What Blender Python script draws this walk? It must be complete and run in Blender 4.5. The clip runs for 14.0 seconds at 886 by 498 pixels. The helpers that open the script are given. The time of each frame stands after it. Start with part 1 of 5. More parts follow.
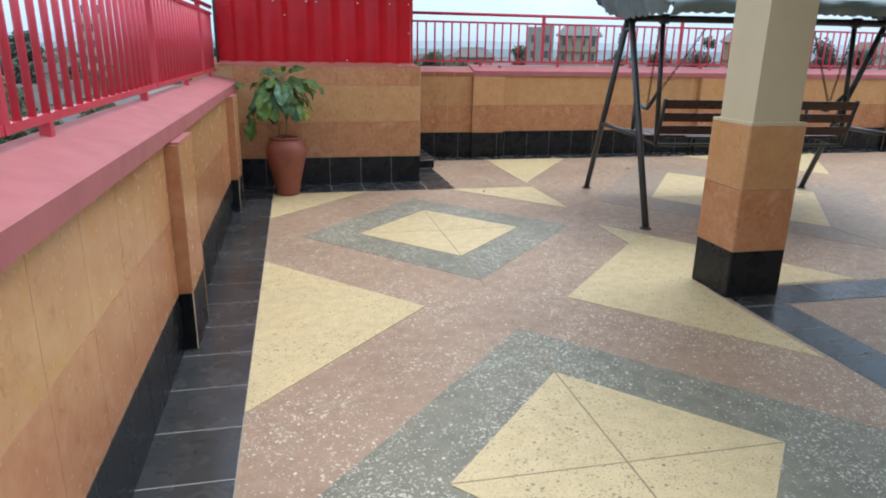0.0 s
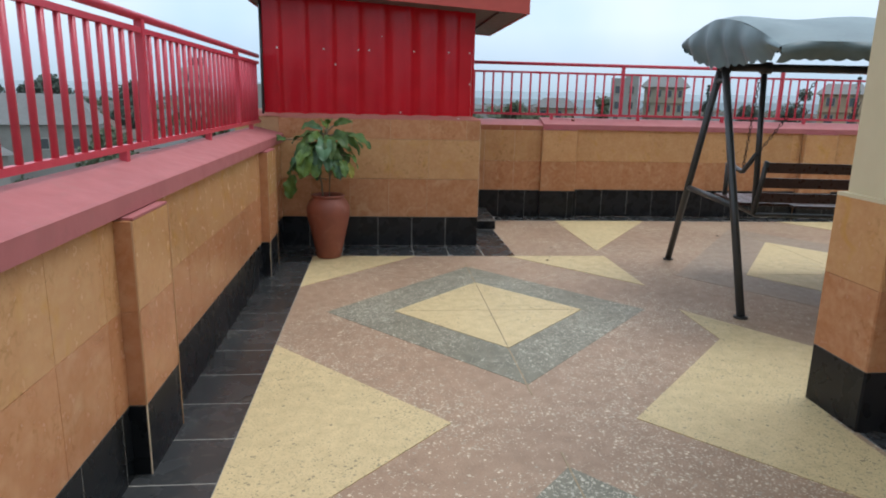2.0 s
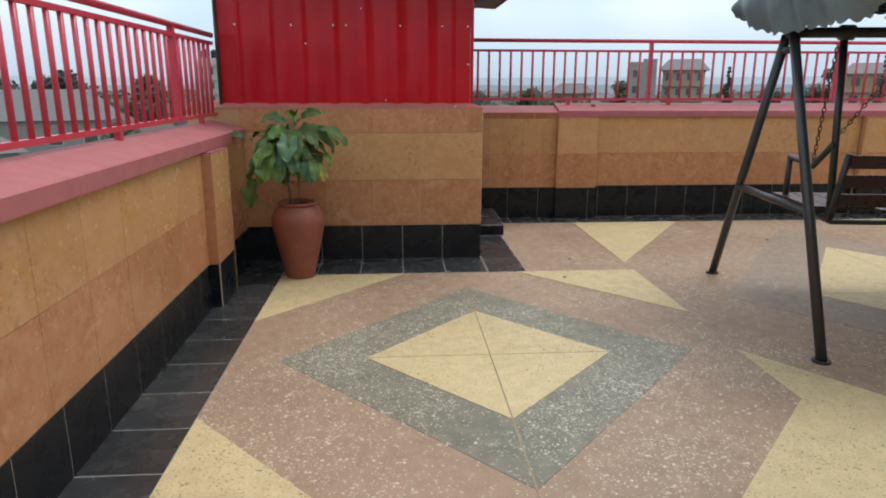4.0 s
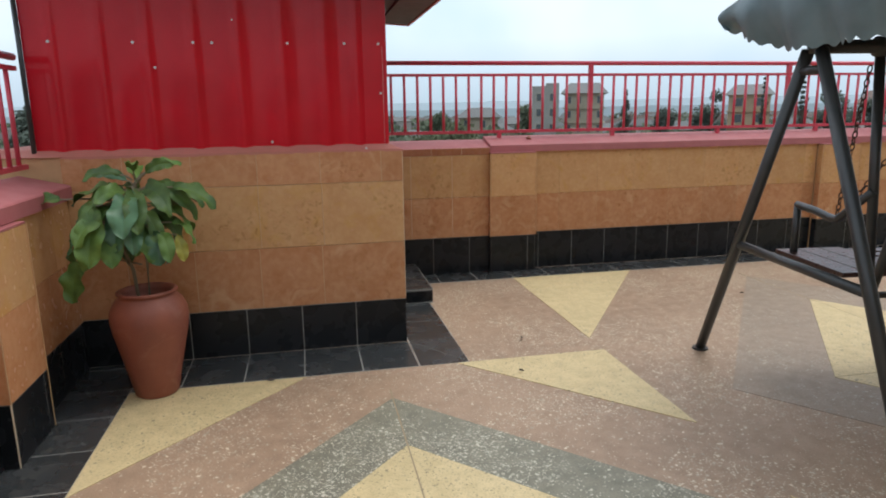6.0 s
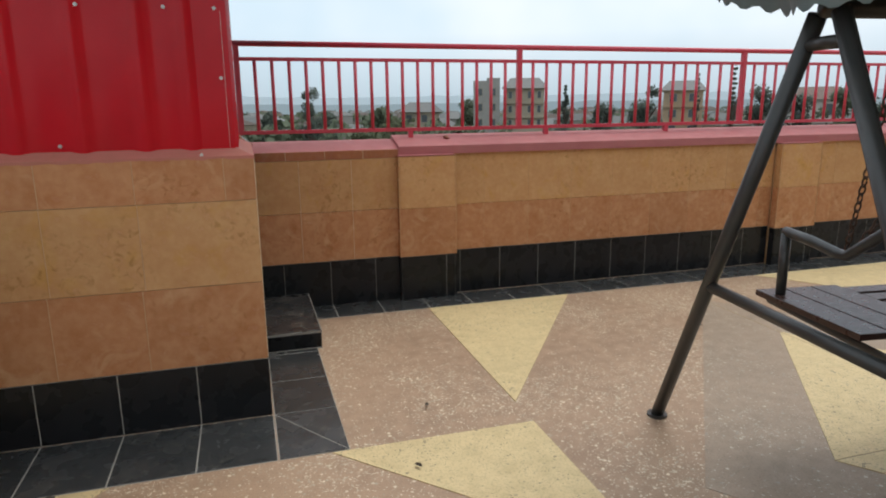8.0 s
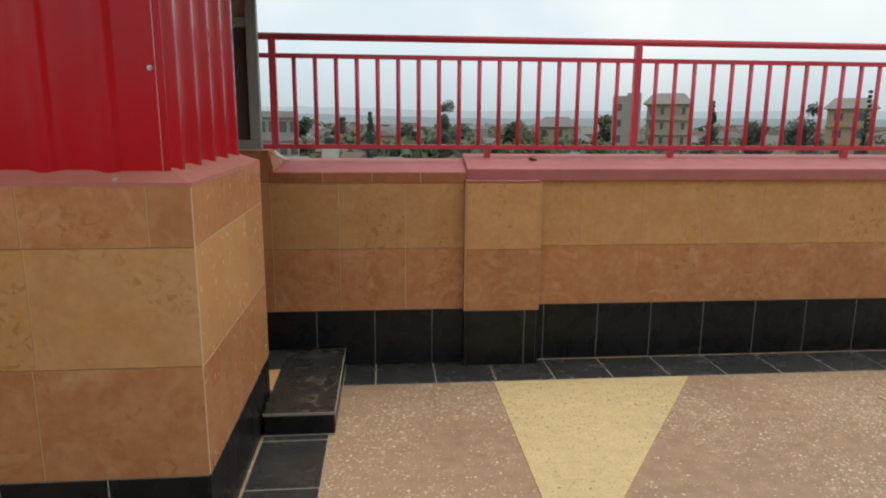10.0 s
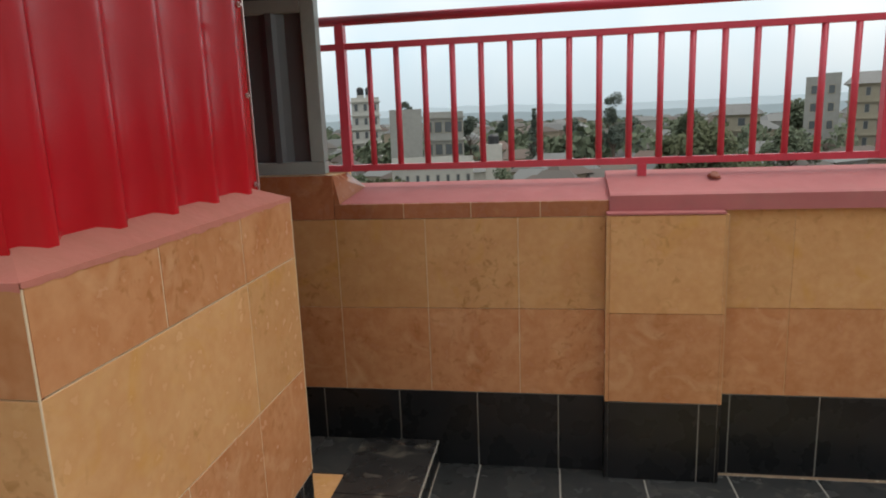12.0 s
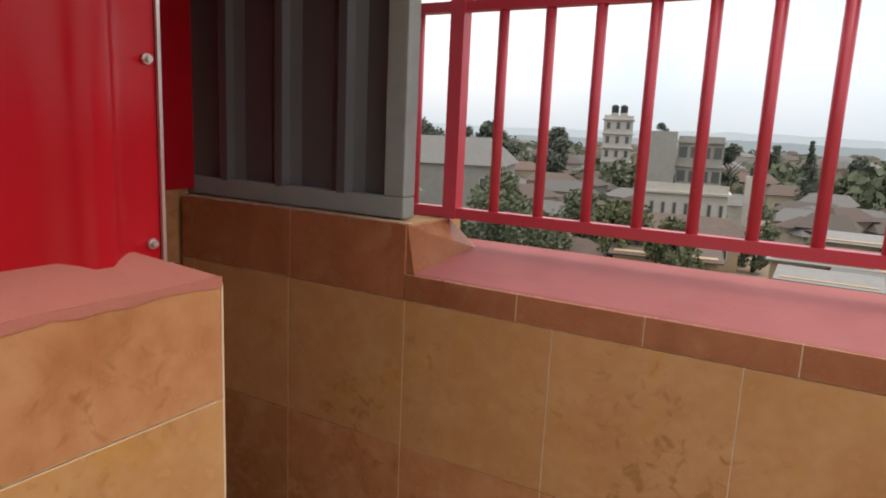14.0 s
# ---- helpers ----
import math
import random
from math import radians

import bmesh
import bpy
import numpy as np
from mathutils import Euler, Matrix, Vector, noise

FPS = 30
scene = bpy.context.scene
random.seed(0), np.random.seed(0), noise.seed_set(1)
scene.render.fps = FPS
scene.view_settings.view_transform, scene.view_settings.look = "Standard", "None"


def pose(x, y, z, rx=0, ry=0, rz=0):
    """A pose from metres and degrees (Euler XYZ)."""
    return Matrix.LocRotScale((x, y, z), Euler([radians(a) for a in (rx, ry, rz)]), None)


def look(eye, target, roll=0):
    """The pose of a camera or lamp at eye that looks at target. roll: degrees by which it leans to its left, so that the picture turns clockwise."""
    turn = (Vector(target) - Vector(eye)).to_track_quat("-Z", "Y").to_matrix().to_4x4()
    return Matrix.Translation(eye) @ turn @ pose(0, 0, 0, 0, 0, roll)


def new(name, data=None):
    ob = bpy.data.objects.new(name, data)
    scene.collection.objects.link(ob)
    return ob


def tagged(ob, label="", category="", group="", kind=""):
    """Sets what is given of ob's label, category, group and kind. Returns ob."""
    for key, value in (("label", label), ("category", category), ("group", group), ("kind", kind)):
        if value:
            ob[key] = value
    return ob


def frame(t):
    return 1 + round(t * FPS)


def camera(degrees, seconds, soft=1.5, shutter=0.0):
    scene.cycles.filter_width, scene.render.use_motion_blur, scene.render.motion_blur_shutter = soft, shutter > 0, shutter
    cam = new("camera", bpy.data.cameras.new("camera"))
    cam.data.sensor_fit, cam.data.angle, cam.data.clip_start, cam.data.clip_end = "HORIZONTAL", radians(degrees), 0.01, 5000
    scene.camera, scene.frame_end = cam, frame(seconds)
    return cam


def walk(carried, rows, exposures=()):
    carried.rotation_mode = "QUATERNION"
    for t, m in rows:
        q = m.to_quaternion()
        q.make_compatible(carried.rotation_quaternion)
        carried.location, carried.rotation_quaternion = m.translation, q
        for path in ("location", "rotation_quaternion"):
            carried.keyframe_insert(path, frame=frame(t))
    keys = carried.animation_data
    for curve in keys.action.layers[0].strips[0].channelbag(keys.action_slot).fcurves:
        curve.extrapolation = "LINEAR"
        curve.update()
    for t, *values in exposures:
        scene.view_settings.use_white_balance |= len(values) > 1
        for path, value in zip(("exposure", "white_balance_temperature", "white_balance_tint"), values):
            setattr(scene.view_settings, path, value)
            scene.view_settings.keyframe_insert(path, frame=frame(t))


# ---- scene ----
cam = camera(68.2, 14.0, 1.9)
PATH = [
    (0, (-0.027, 0.057, 1.281), (0.393, 1.924, 0.697), 1.0),
    (0.5, (-0.034, 0.191, 1.307), (0.346, 2.098, 0.839), 3.0),
    (1, (0.051, 0.369, 1.297), (0.373, 2.275, 0.782), 2.1),
    (1.5, (0.212, 0.55, 1.297), (0.401, 2.498, 0.885), 3.0),
    (2, (0.292, 0.728, 1.299), (0.483, 2.667, 0.849), 1.3),
    (2.5, (0.307, 0.975, 1.302), (0.522, 2.921, 0.894), 0.9),
    (3, (0.385, 1.198, 1.291), (0.523, 3.145, 0.854), 0.2),
    (5.5, (0.629, 2.55, 1.261), (0.798, 4.478, 0.76), -0.8),
    (6, (0.635, 2.847, 1.32), (1.032, 4.764, 0.906), -0.8),
    (6.5, (0.839, 3.023, 1.309), (1.238, 4.96, 1.013), -1.3),
    (7, (0.95, 3.255, 1.324), (1.46, 5.154, 0.955), -2.1),
    (9.5, (1.545, 4.416, 1.277), (2.118, 6.278, 0.829), -0.2),
    (10, (1.675, 4.657, 1.291), (1.852, 6.611, 0.9), 0.4),
    (10.5, (1.691, 4.923, 1.275), (1.861, 6.864, 0.822), 0.7),
    (11, (1.724, 5.187, 1.299), (1.789, 7.143, 0.888), -1.0),
    (11.5, (1.817, 5.435, 1.299), (1.671, 7.407, 0.996), 0.4),
    (12, (1.892, 5.674, 1.323), (1.57, 7.609, 0.93), -2.2),
    (12.5, (1.866, 5.972, 1.32), (1.525, 7.922, 1.039), 2.3),
    (13, (1.887, 6.274, 1.298), (1.426, 8.157, 0.807), 0.8),
    (13.5, (1.923, 6.554, 1.321), (1.066, 8.298, 0.845), -1.3),
    (14, (1.858, 6.835, 1.328), (0.875, 8.54, 0.974), 2.6),
]
walk(cam, [(t, look(eye, target, roll)) for t, eye, target, roll in PATH],
     exposures=[(0, 0.58, 5600, 10), (0.9, 0.53, 5600, 10), (1.5, 0.20, 5700, 10), (2.0, 0.25, 5800, 10), (2.5, 0.13, 5900, 10), (3.0, 0.25, 6000, 10), (5.5, 0.30, 6000, 10), (6.5, 0.32, 6050, 10),
                (9.5, 0.14, 6650, 10), (10.0, 0.20, 6750, 10), (10.5, 0.36, 6800, 10), (11.0, 0.24, 6750, 10), (12.0, 0.32, 6650, 10), (12.5, 0.27, 6700, 12), (13.0, 0.45, 6750, 14), (13.5, 0.42, 6900, 16), (14.0, 0.53, 7100, 18)])

# ---- world and sun ----
world = bpy.data.worlds.new("overcast")
scene.world = world
world.use_nodes = True
wn, wl = world.node_tree.nodes, world.node_tree.links
wn.clear()
sky = wn.new("ShaderNodeTexSky")
sky.sky_type, sky.sun_disc = "NISHITA", False
sky.sun_elevation, sky.sun_rotation = radians(69), radians(70)
sky.air_density, sky.dust_density, sky.ozone_density = 1.0, 6.0, 1.0
cloud = wn.new("ShaderNodeMixRGB")
cloud.inputs["Fac"].default_value = 0.86
bank, tint = wn.new("ShaderNodeTexNoise"), wn.new("ShaderNodeMixRGB")
bank.inputs["Scale"].default_value, bank.inputs["Detail"].default_value = 2.2, 4
tint.inputs["Color1"].default_value, tint.inputs["Color2"].default_value = (6.3, 7.9, 8.9, 1), (9.6, 9.9, 10.0, 1)
soft_edge = wn.new("ShaderNodeMapRange")
soft_edge.inputs["From Min"].default_value, soft_edge.inputs["From Max"].default_value = 0.33, 0.62
wl.new(bank.outputs["Fac"], soft_edge.inputs["Value"])
wl.new(soft_edge.outputs[0], tint.inputs["Fac"])
aloft, rise, veil = wn.new("ShaderNodeSeparateXYZ"), wn.new("ShaderNodeMapRange"), wn.new("ShaderNodeMixRGB")
rise.inputs["From Max"].default_value = 0.10
veil.inputs["Color1"].default_value = (5.2, 6.3, 6.95, 1)
wl.new(wn.new("ShaderNodeTexCoord").outputs["Generated"], aloft.inputs[0])
wl.new(aloft.outputs["Z"], rise.inputs["Value"])
wl.new(rise.outputs[0], veil.inputs["Fac"])
wl.new(tint.outputs[0], veil.inputs["Color2"])
wl.new(veil.outputs[0], cloud.inputs["Color2"])
w_bg, w_out = wn.new("ShaderNodeBackground"), wn.new("ShaderNodeOutputWorld")
w_bg.inputs["Strength"].default_value = 0.1
wl.new(sky.outputs[0], cloud.inputs["Color1"])
wl.new(cloud.outputs[0], w_bg.inputs["Color"])
wl.new(w_bg.outputs[0], w_out.inputs["Surface"])
sun_data = bpy.data.lights.new("sun", "SUN")
sun_data.energy, sun_data.angle, sun_data.color = 1.3, radians(30), (1.0, 0.95, 0.88)
sun = new("sun", sun_data)
sun.matrix_world = look((7.0, 2.5, 19), (0, 0, 0))

# ---- materials ----
MATS = {}


def material(name, base, rough=0.6, metal=0.0, second=None, grain=18.0, stain=1.6, amount=0.5, bump=0.15, fine=140.0,
             vary=0.0, spec=0.5, dirt=None, dirt_amount=0.0, dirt_scale=11.0, veins=None):
    """A painted or plain surface: two colours mixed at two scales, relief, and a little change from piece to piece."""
    if name in MATS:
        return MATS[name]
    m = bpy.data.materials.new(name)
    m.use_nodes = True
    n, l = m.node_tree.nodes, m.node_tree.links
    b = n["Principled BSDF"]
    geo = n.new("ShaderNodeNewGeometry")
    pos = geo.outputs["Position"]
    big, small = n.new("ShaderNodeTexNoise"), n.new("ShaderNodeTexNoise")
    big.inputs["Scale"].default_value, big.inputs["Detail"].default_value = stain, 6
    small.inputs["Scale"].default_value, small.inputs["Detail"].default_value = grain, 8
    for t in (big, small):
        l.new(pos, t.inputs["Vector"])
    add = n.new("ShaderNodeMath")
    add.operation = "ADD"
    l.new(big.outputs["Fac"], add.inputs[0])
    l.new(small.outputs["Fac"], add.inputs[1])
    ramp = n.new("ShaderNodeMapRange")
    ramp.inputs["From Min"].default_value, ramp.inputs["From Max"].default_value = 0.75, 1.3
    ramp.inputs["To Min"].default_value, ramp.inputs["To Max"].default_value = 0.0, amount
    l.new(add.outputs[0], ramp.inputs["Value"])
    mix = n.new("ShaderNodeMixRGB")
    second = second or [c * 0.72 for c in base]
    mix.inputs["Color1"].default_value, mix.inputs["Color2"].default_value = (*base, 1), (*second, 1)
    l.new(ramp.outputs[0], mix.inputs["Fac"])
    out = mix.outputs[0]
    if dirt:
        d = n.new("ShaderNodeTexNoise")
        d.inputs["Scale"].default_value, d.inputs["Detail"].default_value = dirt_scale, 10
        d.inputs["Distortion"].default_value = 1.2
        l.new(pos, d.inputs["Vector"])
        dr = n.new("ShaderNodeMapRange")
        dr.inputs["From Min"].default_value, dr.inputs["From Max"].default_value = 0.55, 0.72
        dr.inputs["To Max"].default_value = dirt_amount
        l.new(d.outputs["Fac"], dr.inputs["Value"])
        dm = n.new("ShaderNodeMixRGB")
        dm.inputs["Color2"].default_value = (*dirt, 1)
        l.new(dr.outputs[0], dm.inputs["Fac"])
        l.new(out, dm.inputs["Color1"])
        out = dm.outputs[0]
    if veins:
        v1, v2 = n.new("ShaderNodeTexNoise"), n.new("ShaderNodeTexNoise")
        v1.inputs["Scale"].default_value, v1.inputs["Detail"].default_value, v1.inputs["Distortion"].default_value = 34.0, 8, 0.7
        v2.inputs["Scale"].default_value, v2.inputs["Detail"].default_value = 3.4, 4
        for t in (v1, v2):
            l.new(pos, t.inputs["Vector"])
        r1, r2, vx = n.new("ShaderNodeMapRange"), n.new("ShaderNodeMapRange"), n.new("ShaderNodeMath")
        r1.inputs["From Min"].default_value, r1.inputs["From Max"].default_value = 0.54, 0.68
        r2.inputs["From Min"].default_value, r2.inputs["From Max"].default_value, r2.inputs["To Max"].default_value = 0.47, 0.62, 0.72
        vx.operation = "MULTIPLY"
        l.new(v1.outputs["Fac"], r1.inputs["Value"])
        l.new(v2.outputs["Fac"], r2.inputs["Value"])
        l.new(r1.outputs[0], vx.inputs[0])
        l.new(r2.outputs[0], vx.inputs[1])
        vm_ = n.new("ShaderNodeMixRGB")
        vm_.inputs["Color2"].default_value = (*veins, 1)
        l.new(vx.outputs[0], vm_.inputs["Fac"])
        l.new(out, vm_.inputs["Color1"])
        out = vm_.outputs[0]
    if vary:
        oi, hsv, vm = n.new("ShaderNodeObjectInfo"), n.new("ShaderNodeHueSaturation"), n.new("ShaderNodeMapRange")
        vm.inputs["To Min"].default_value, vm.inputs["To Max"].default_value = 1 - vary, 1 + vary
        l.new(oi.outputs["Random"], vm.inputs["Value"])
        l.new(vm.outputs[0], hsv.inputs["Value"])
        l.new(out, hsv.inputs["Color"])
        out = hsv.outputs[0]
    l.new(out, b.inputs["Base Color"])
    rr = n.new("ShaderNodeMapRange")
    rr.inputs["To Min"].default_value, rr.inputs["To Max"].default_value = max(0.03, rough - 0.12), min(1, rough + 0.12)
    l.new(small.outputs["Fac"], rr.inputs["Value"])
    l.new(rr.outputs[0], b.inputs["Roughness"])
    b.inputs["Metallic"].default_value = metal
    b.inputs["Specular IOR Level"].default_value = spec
    if bump:
        f, bp = n.new("ShaderNodeTexNoise"), n.new("ShaderNodeBump")
        f.inputs["Scale"].default_value, f.inputs["Detail"].default_value = fine, 4
        l.new(pos, f.inputs["Vector"])
        l.new(f.outputs["Fac"], bp.inputs["Height"])
        bp.inputs["Strength"].default_value, bp.inputs["Distance"].default_value = bump, 0.004
        l.new(bp.outputs[0], b.inputs["Normal"])
    MATS[name] = m
    return m


def terrazzo(name, base, second, chip, density, rough=0.45):
    """Cast floor with stone chips of two sizes, worn open in patches."""
    m = bpy.data.materials.new(name)
    m.use_nodes = True
    n, l = m.node_tree.nodes, m.node_tree.links
    b = n["Principled BSDF"]
    pos = n.new("ShaderNodeNewGeometry").outputs["Position"]
    big, mid = n.new("ShaderNodeTexNoise"), n.new("ShaderNodeTexNoise")
    big.inputs["Scale"].default_value, big.inputs["Detail"].default_value = 1.1, 5
    mid.inputs["Scale"].default_value, mid.inputs["Detail"].default_value = 14, 8
    for t in (big, mid):
        l.new(pos, t.inputs["Vector"])
    blend = n.new("ShaderNodeMixRGB")
    blend.inputs["Color1"].default_value, blend.inputs["Color2"].default_value = (*base, 1), (*second, 1)
    s = n.new("ShaderNodeMath")
    s.operation = "MULTIPLY"
    l.new(big.outputs["Fac"], s.inputs[0])
    l.new(mid.outputs["Fac"], s.inputs[1])
    sr = n.new("ShaderNodeMapRange")
    sr.inputs["From Min"].default_value, sr.inputs["From Max"].default_value = 0.16, 0.36
    l.new(s.outputs[0], sr.inputs["Value"])
    l.new(sr.outputs[0], blend.inputs["Fac"])
    out = blend.outputs[0]
    fleck, fr, fm = n.new("ShaderNodeTexNoise"), n.new("ShaderNodeMapRange"), n.new("ShaderNodeMixRGB")
    fleck.inputs["Scale"].default_value, fleck.inputs["Detail"].default_value = 150, 5
    fr.inputs["From Min"].default_value, fr.inputs["From Max"].default_value, fr.inputs["To Max"].default_value = 0.50, 0.70, 0.55
    fm.inputs["Color2"].default_value = (*[c * 0.55 for c in second], 1)
    l.new(pos, fleck.inputs["Vector"])
    l.new(fleck.outputs["Fac"], fr.inputs["Value"])
    l.new(fr.outputs[0], fm.inputs["Fac"])
    l.new(out, fm.inputs["Color1"])
    out = fm.outputs[0]
    patch = n.new("ShaderNodeTexNoise")
    patch.inputs["Scale"].default_value, patch.inputs["Detail"].default_value = 1.7, 4
    l.new(pos, patch.inputs["Vector"])
    height = None
    for scale, share in ((160.0, 1.15), (84.0, 0.55)):
        v = n.new("ShaderNodeTexVoronoi")
        v.inputs["Scale"].default_value = scale
        l.new(pos, v.inputs["Vector"])
        sep = n.new("ShaderNodeSeparateColor")
        l.new(v.outputs["Color"], sep.inputs[0])
        pr = n.new("ShaderNodeMapRange")
        pr.inputs["From Min"].default_value, pr.inputs["From Max"].default_value = 0.42, 0.64
        pr.inputs["To Min"].default_value, pr.inputs["To Max"].default_value = 0.22 * density * share, 1.45 * density * share
        l.new(patch.outputs["Fac"], pr.inputs["Value"])
        less = n.new("ShaderNodeMath")
        less.operation = "LESS_THAN"
        l.new(sep.outputs[0], less.inputs[0])
        l.new(pr.outputs[0], less.inputs[1])
        core = n.new("ShaderNodeMath")
        core.operation = "LESS_THAN"
        core.inputs[1].default_value = 0.60
        l.new(v.outputs["Distance"], core.inputs[0])
        both = n.new("ShaderNodeMath")
        both.operation = "MULTIPLY"
        l.new(less.outputs[0], both.inputs[0])
        l.new(core.outputs[0], both.inputs[1])
        tone = n.new("ShaderNodeMixRGB")
        tone.inputs["Color1"].default_value = (*[c * 0.5 for c in chip], 1)
        tone.inputs["Color2"].default_value = (*chip, 1)
        l.new(sep.outputs[1], tone.inputs["Fac"])
        cm = n.new("ShaderNodeMixRGB")
        l.new(both.outputs[0], cm.inputs["Fac"])
        l.new(out, cm.inputs["Color1"])
        l.new(tone.outputs[0], cm.inputs["Color2"])
        out = cm.outputs[0]
    l.new(out, b.inputs["Base Color"])
    rr = n.new("ShaderNodeMapRange")
    rr.inputs["To Min"].default_value, rr.inputs["To Max"].default_value = rough - 0.14, rough + 0.2
    l.new(mid.outputs["Fac"], rr.inputs["Value"])
    l.new(rr.outputs[0], b.inputs["Roughness"])
    bp = n.new("ShaderNodeBump")
    bp.inputs["Strength"].default_value, bp.inputs["Distance"].default_value = 0.12, 0.004
    l.new(mid.outputs["Fac"], bp.inputs["Height"])
    l.new(bp.outputs[0], b.inputs["Normal"])
    MATS[name] = m
    return m


YELLOW = terrazzo("yellow_terrazzo", (0.660, 0.520, 0.275), (0.560, 0.440, 0.228), (0.47, 0.375, 0.21), 0.06)
ROSE = terrazzo("rose_terrazzo", (0.390, 0.262, 0.168), (0.312, 0.208, 0.134), (0.70, 0.585, 0.42), 0.145)
GREY = terrazzo("grey_terrazzo", (0.240, 0.222, 0.155), (0.178, 0.168, 0.120), (0.60, 0.555, 0.43), 0.21)
WORN = terrazzo("worn_grey_terrazzo", (0.345, 0.258, 0.182), (0.285, 0.218, 0.156), (0.55, 0.48, 0.37), 0.07)
STRIP = material("floor_joint", (0.36, 0.275, 0.165), 0.7)
OCHRE = material("ochre_tile", (0.60, 0.345, 0.160), 0.24, second=(0.52, 0.265, 0.112), grain=30, stain=8, amount=1.0, bump=0.05,
                 fine=60, vary=0.06, spec=0.32, dirt=(0.55, 0.29, 0.06), dirt_amount=0.55, dirt_scale=6.0, veins=(0.36, 0.185, 0.060))
RUST = material("rust_tile", (0.54, 0.270, 0.130), 0.24, second=(0.43, 0.178, 0.074), grain=26, stain=7, amount=1.0, bump=0.05,
                fine=60, vary=0.07, dirt=(0.64, 0.39, 0.215), dirt_amount=0.55, dirt_scale=7.0, veins=(0.34, 0.14, 0.05), spec=0.32)
TRIMTILE = material("red_brown_tile", (0.40, 0.165, 0.082), 0.26, second=(0.30, 0.105, 0.048), grain=26, stain=7, amount=1.0, bump=0.05, fine=60, vary=0.10,
                    dirt=(0.50, 0.27, 0.14), dirt_amount=0.45, dirt_scale=7.0, veins=(0.24, 0.09, 0.035), spec=0.32)
BLACK = material("black_tile", (0.008, 0.009, 0.010), 0.28, second=(0.022, 0.022, 0.024), grain=9, amount=0.8, bump=0.04, fine=70, vary=0.1,
                 spec=0.22)
WORNSLATE = material("worn_step_tile", (0.019, 0.019, 0.020), 0.28, second=(0.036, 0.034, 0.032), grain=9, amount=0.9, bump=0.08, fine=80,
                     dirt=(0.24, 0.21, 0.165), dirt_amount=0.5, dirt_scale=10.0)
SLATE = material("black_floor_tile", (0.029, 0.031, 0.031), 0.26, second=(0.056, 0.056, 0.055), grain=7, amount=0.8, bump=0.06, fine=80,
                 vary=0.15, dirt=(0.13, 0.12, 0.10), dirt_amount=0.35)
GROUT = material("pale_grout", (0.34, 0.32, 0.28), 0.85)
CREAMGROUT = material("cream_grout", (0.72, 0.57, 0.39), 0.85)
DARKGROUT = material("dusty_grout", (0.22, 0.205, 0.18), 0.85)
MIDGROUT = material("sand_grout", (0.58, 0.36, 0.195), 0.85)
TANGROUT = material("tan_grout", (0.56, 0.335, 0.165), 0.85)
PINK = material("faded_pink_paint", (0.44, 0.142, 0.138), 0.62, second=(0.36, 0.112, 0.112), grain=10, amount=0.7, bump=0.25, fine=40,
                dirt=(0.34, 0.15, 0.13), dirt_amount=0.3)
PINKMORTAR = material("pink_mortar", (0.50, 0.17, 0.13), 0.7, second=(0.42, 0.16, 0.11), grain=14, amount=0.8, bump=0.5, fine=60)
REDRAIL = material("rail_red_paint", (0.58, 0.058, 0.088), 0.34, second=(0.50, 0.046, 0.072), grain=30, amount=0.6, bump=0.05)
REDSHEET = material("red_metal_sheet", (0.52, 0.011, 0.020), 0.18, second=(0.42, 0.008, 0.015), grain=5, stain=2.5, amount=0.7, bump=0.03, fine=25, spec=0.25)
REDFASCIA = material("red_fascia_paint", (0.52, 0.085, 0.06), 0.45, second=(0.43, 0.06, 0.045), grain=12, amount=0.6)
SOFFIT = material("soffit_board", (0.16, 0.14, 0.135), 0.7)
SCREW = material("screw_zinc", (0.62, 0.60, 0.56), 0.35, metal=0.8)
STEEL = material("dark_painted_steel", (0.032, 0.036, 0.036), 0.36, second=(0.055, 0.050, 0.045), grain=24, amount=0.7, bump=0.08)
FRAMEGREY = material("grey_door_paint", (0.33, 0.385, 0.375), 0.5, second=(0.26, 0.30, 0.29), grain=20, amount=0.7)
SHEETDARK = material("charcoal_sheet", (0.100, 0.112, 0.124), 0.36, second=(0.135, 0.148, 0.160), grain=6, amount=0.6, bump=0.03)
CREAM = material("cream_paint", (0.62, 0.53, 0.335), 0.6, second=(0.55, 0.465, 0.285), grain=8, amount=0.6)
CANVAS = material("grey_canvas", (0.120, 0.172, 0.182), 0.44, second=(0.215, 0.280, 0.292), grain=8, stain=3, amount=0.8, bump=0.2, fine=400)
WOOD = material("dark_wood", (0.070, 0.036, 0.030), 0.30, second=(0.040, 0.022, 0.018), grain=35, amount=0.9, bump=0.12)
CLAY = material("terracotta", (0.29, 0.088, 0.048), 0.55, second=(0.20, 0.06, 0.036), grain=10, stain=4, amount=0.8, bump=0.12, fine=60,
                dirt=(0.40, 0.19, 0.12), dirt_amount=0.3)
SOIL = material("potting_soil", (0.04, 0.028, 0.02), 0.95, bump=0.8, fine=60)
CONCRETE = material("raw_concrete", (0.30, 0.29, 0.265), 0.9, second=(0.22, 0.21, 0.19), grain=6, amount=0.8)

# ---- building helpers: survey units, K metres each ----
K = 0.85
BASE = {}


def thing(name, base, label, category, group="", kind="", k=K):
    ob = new(name)
    ob.empty_display_size = 0.1
    ob.location = Vector(base) * k
    BASE[ob] = (Vector(base), k)
    return tagged(ob, label, category, group, kind)


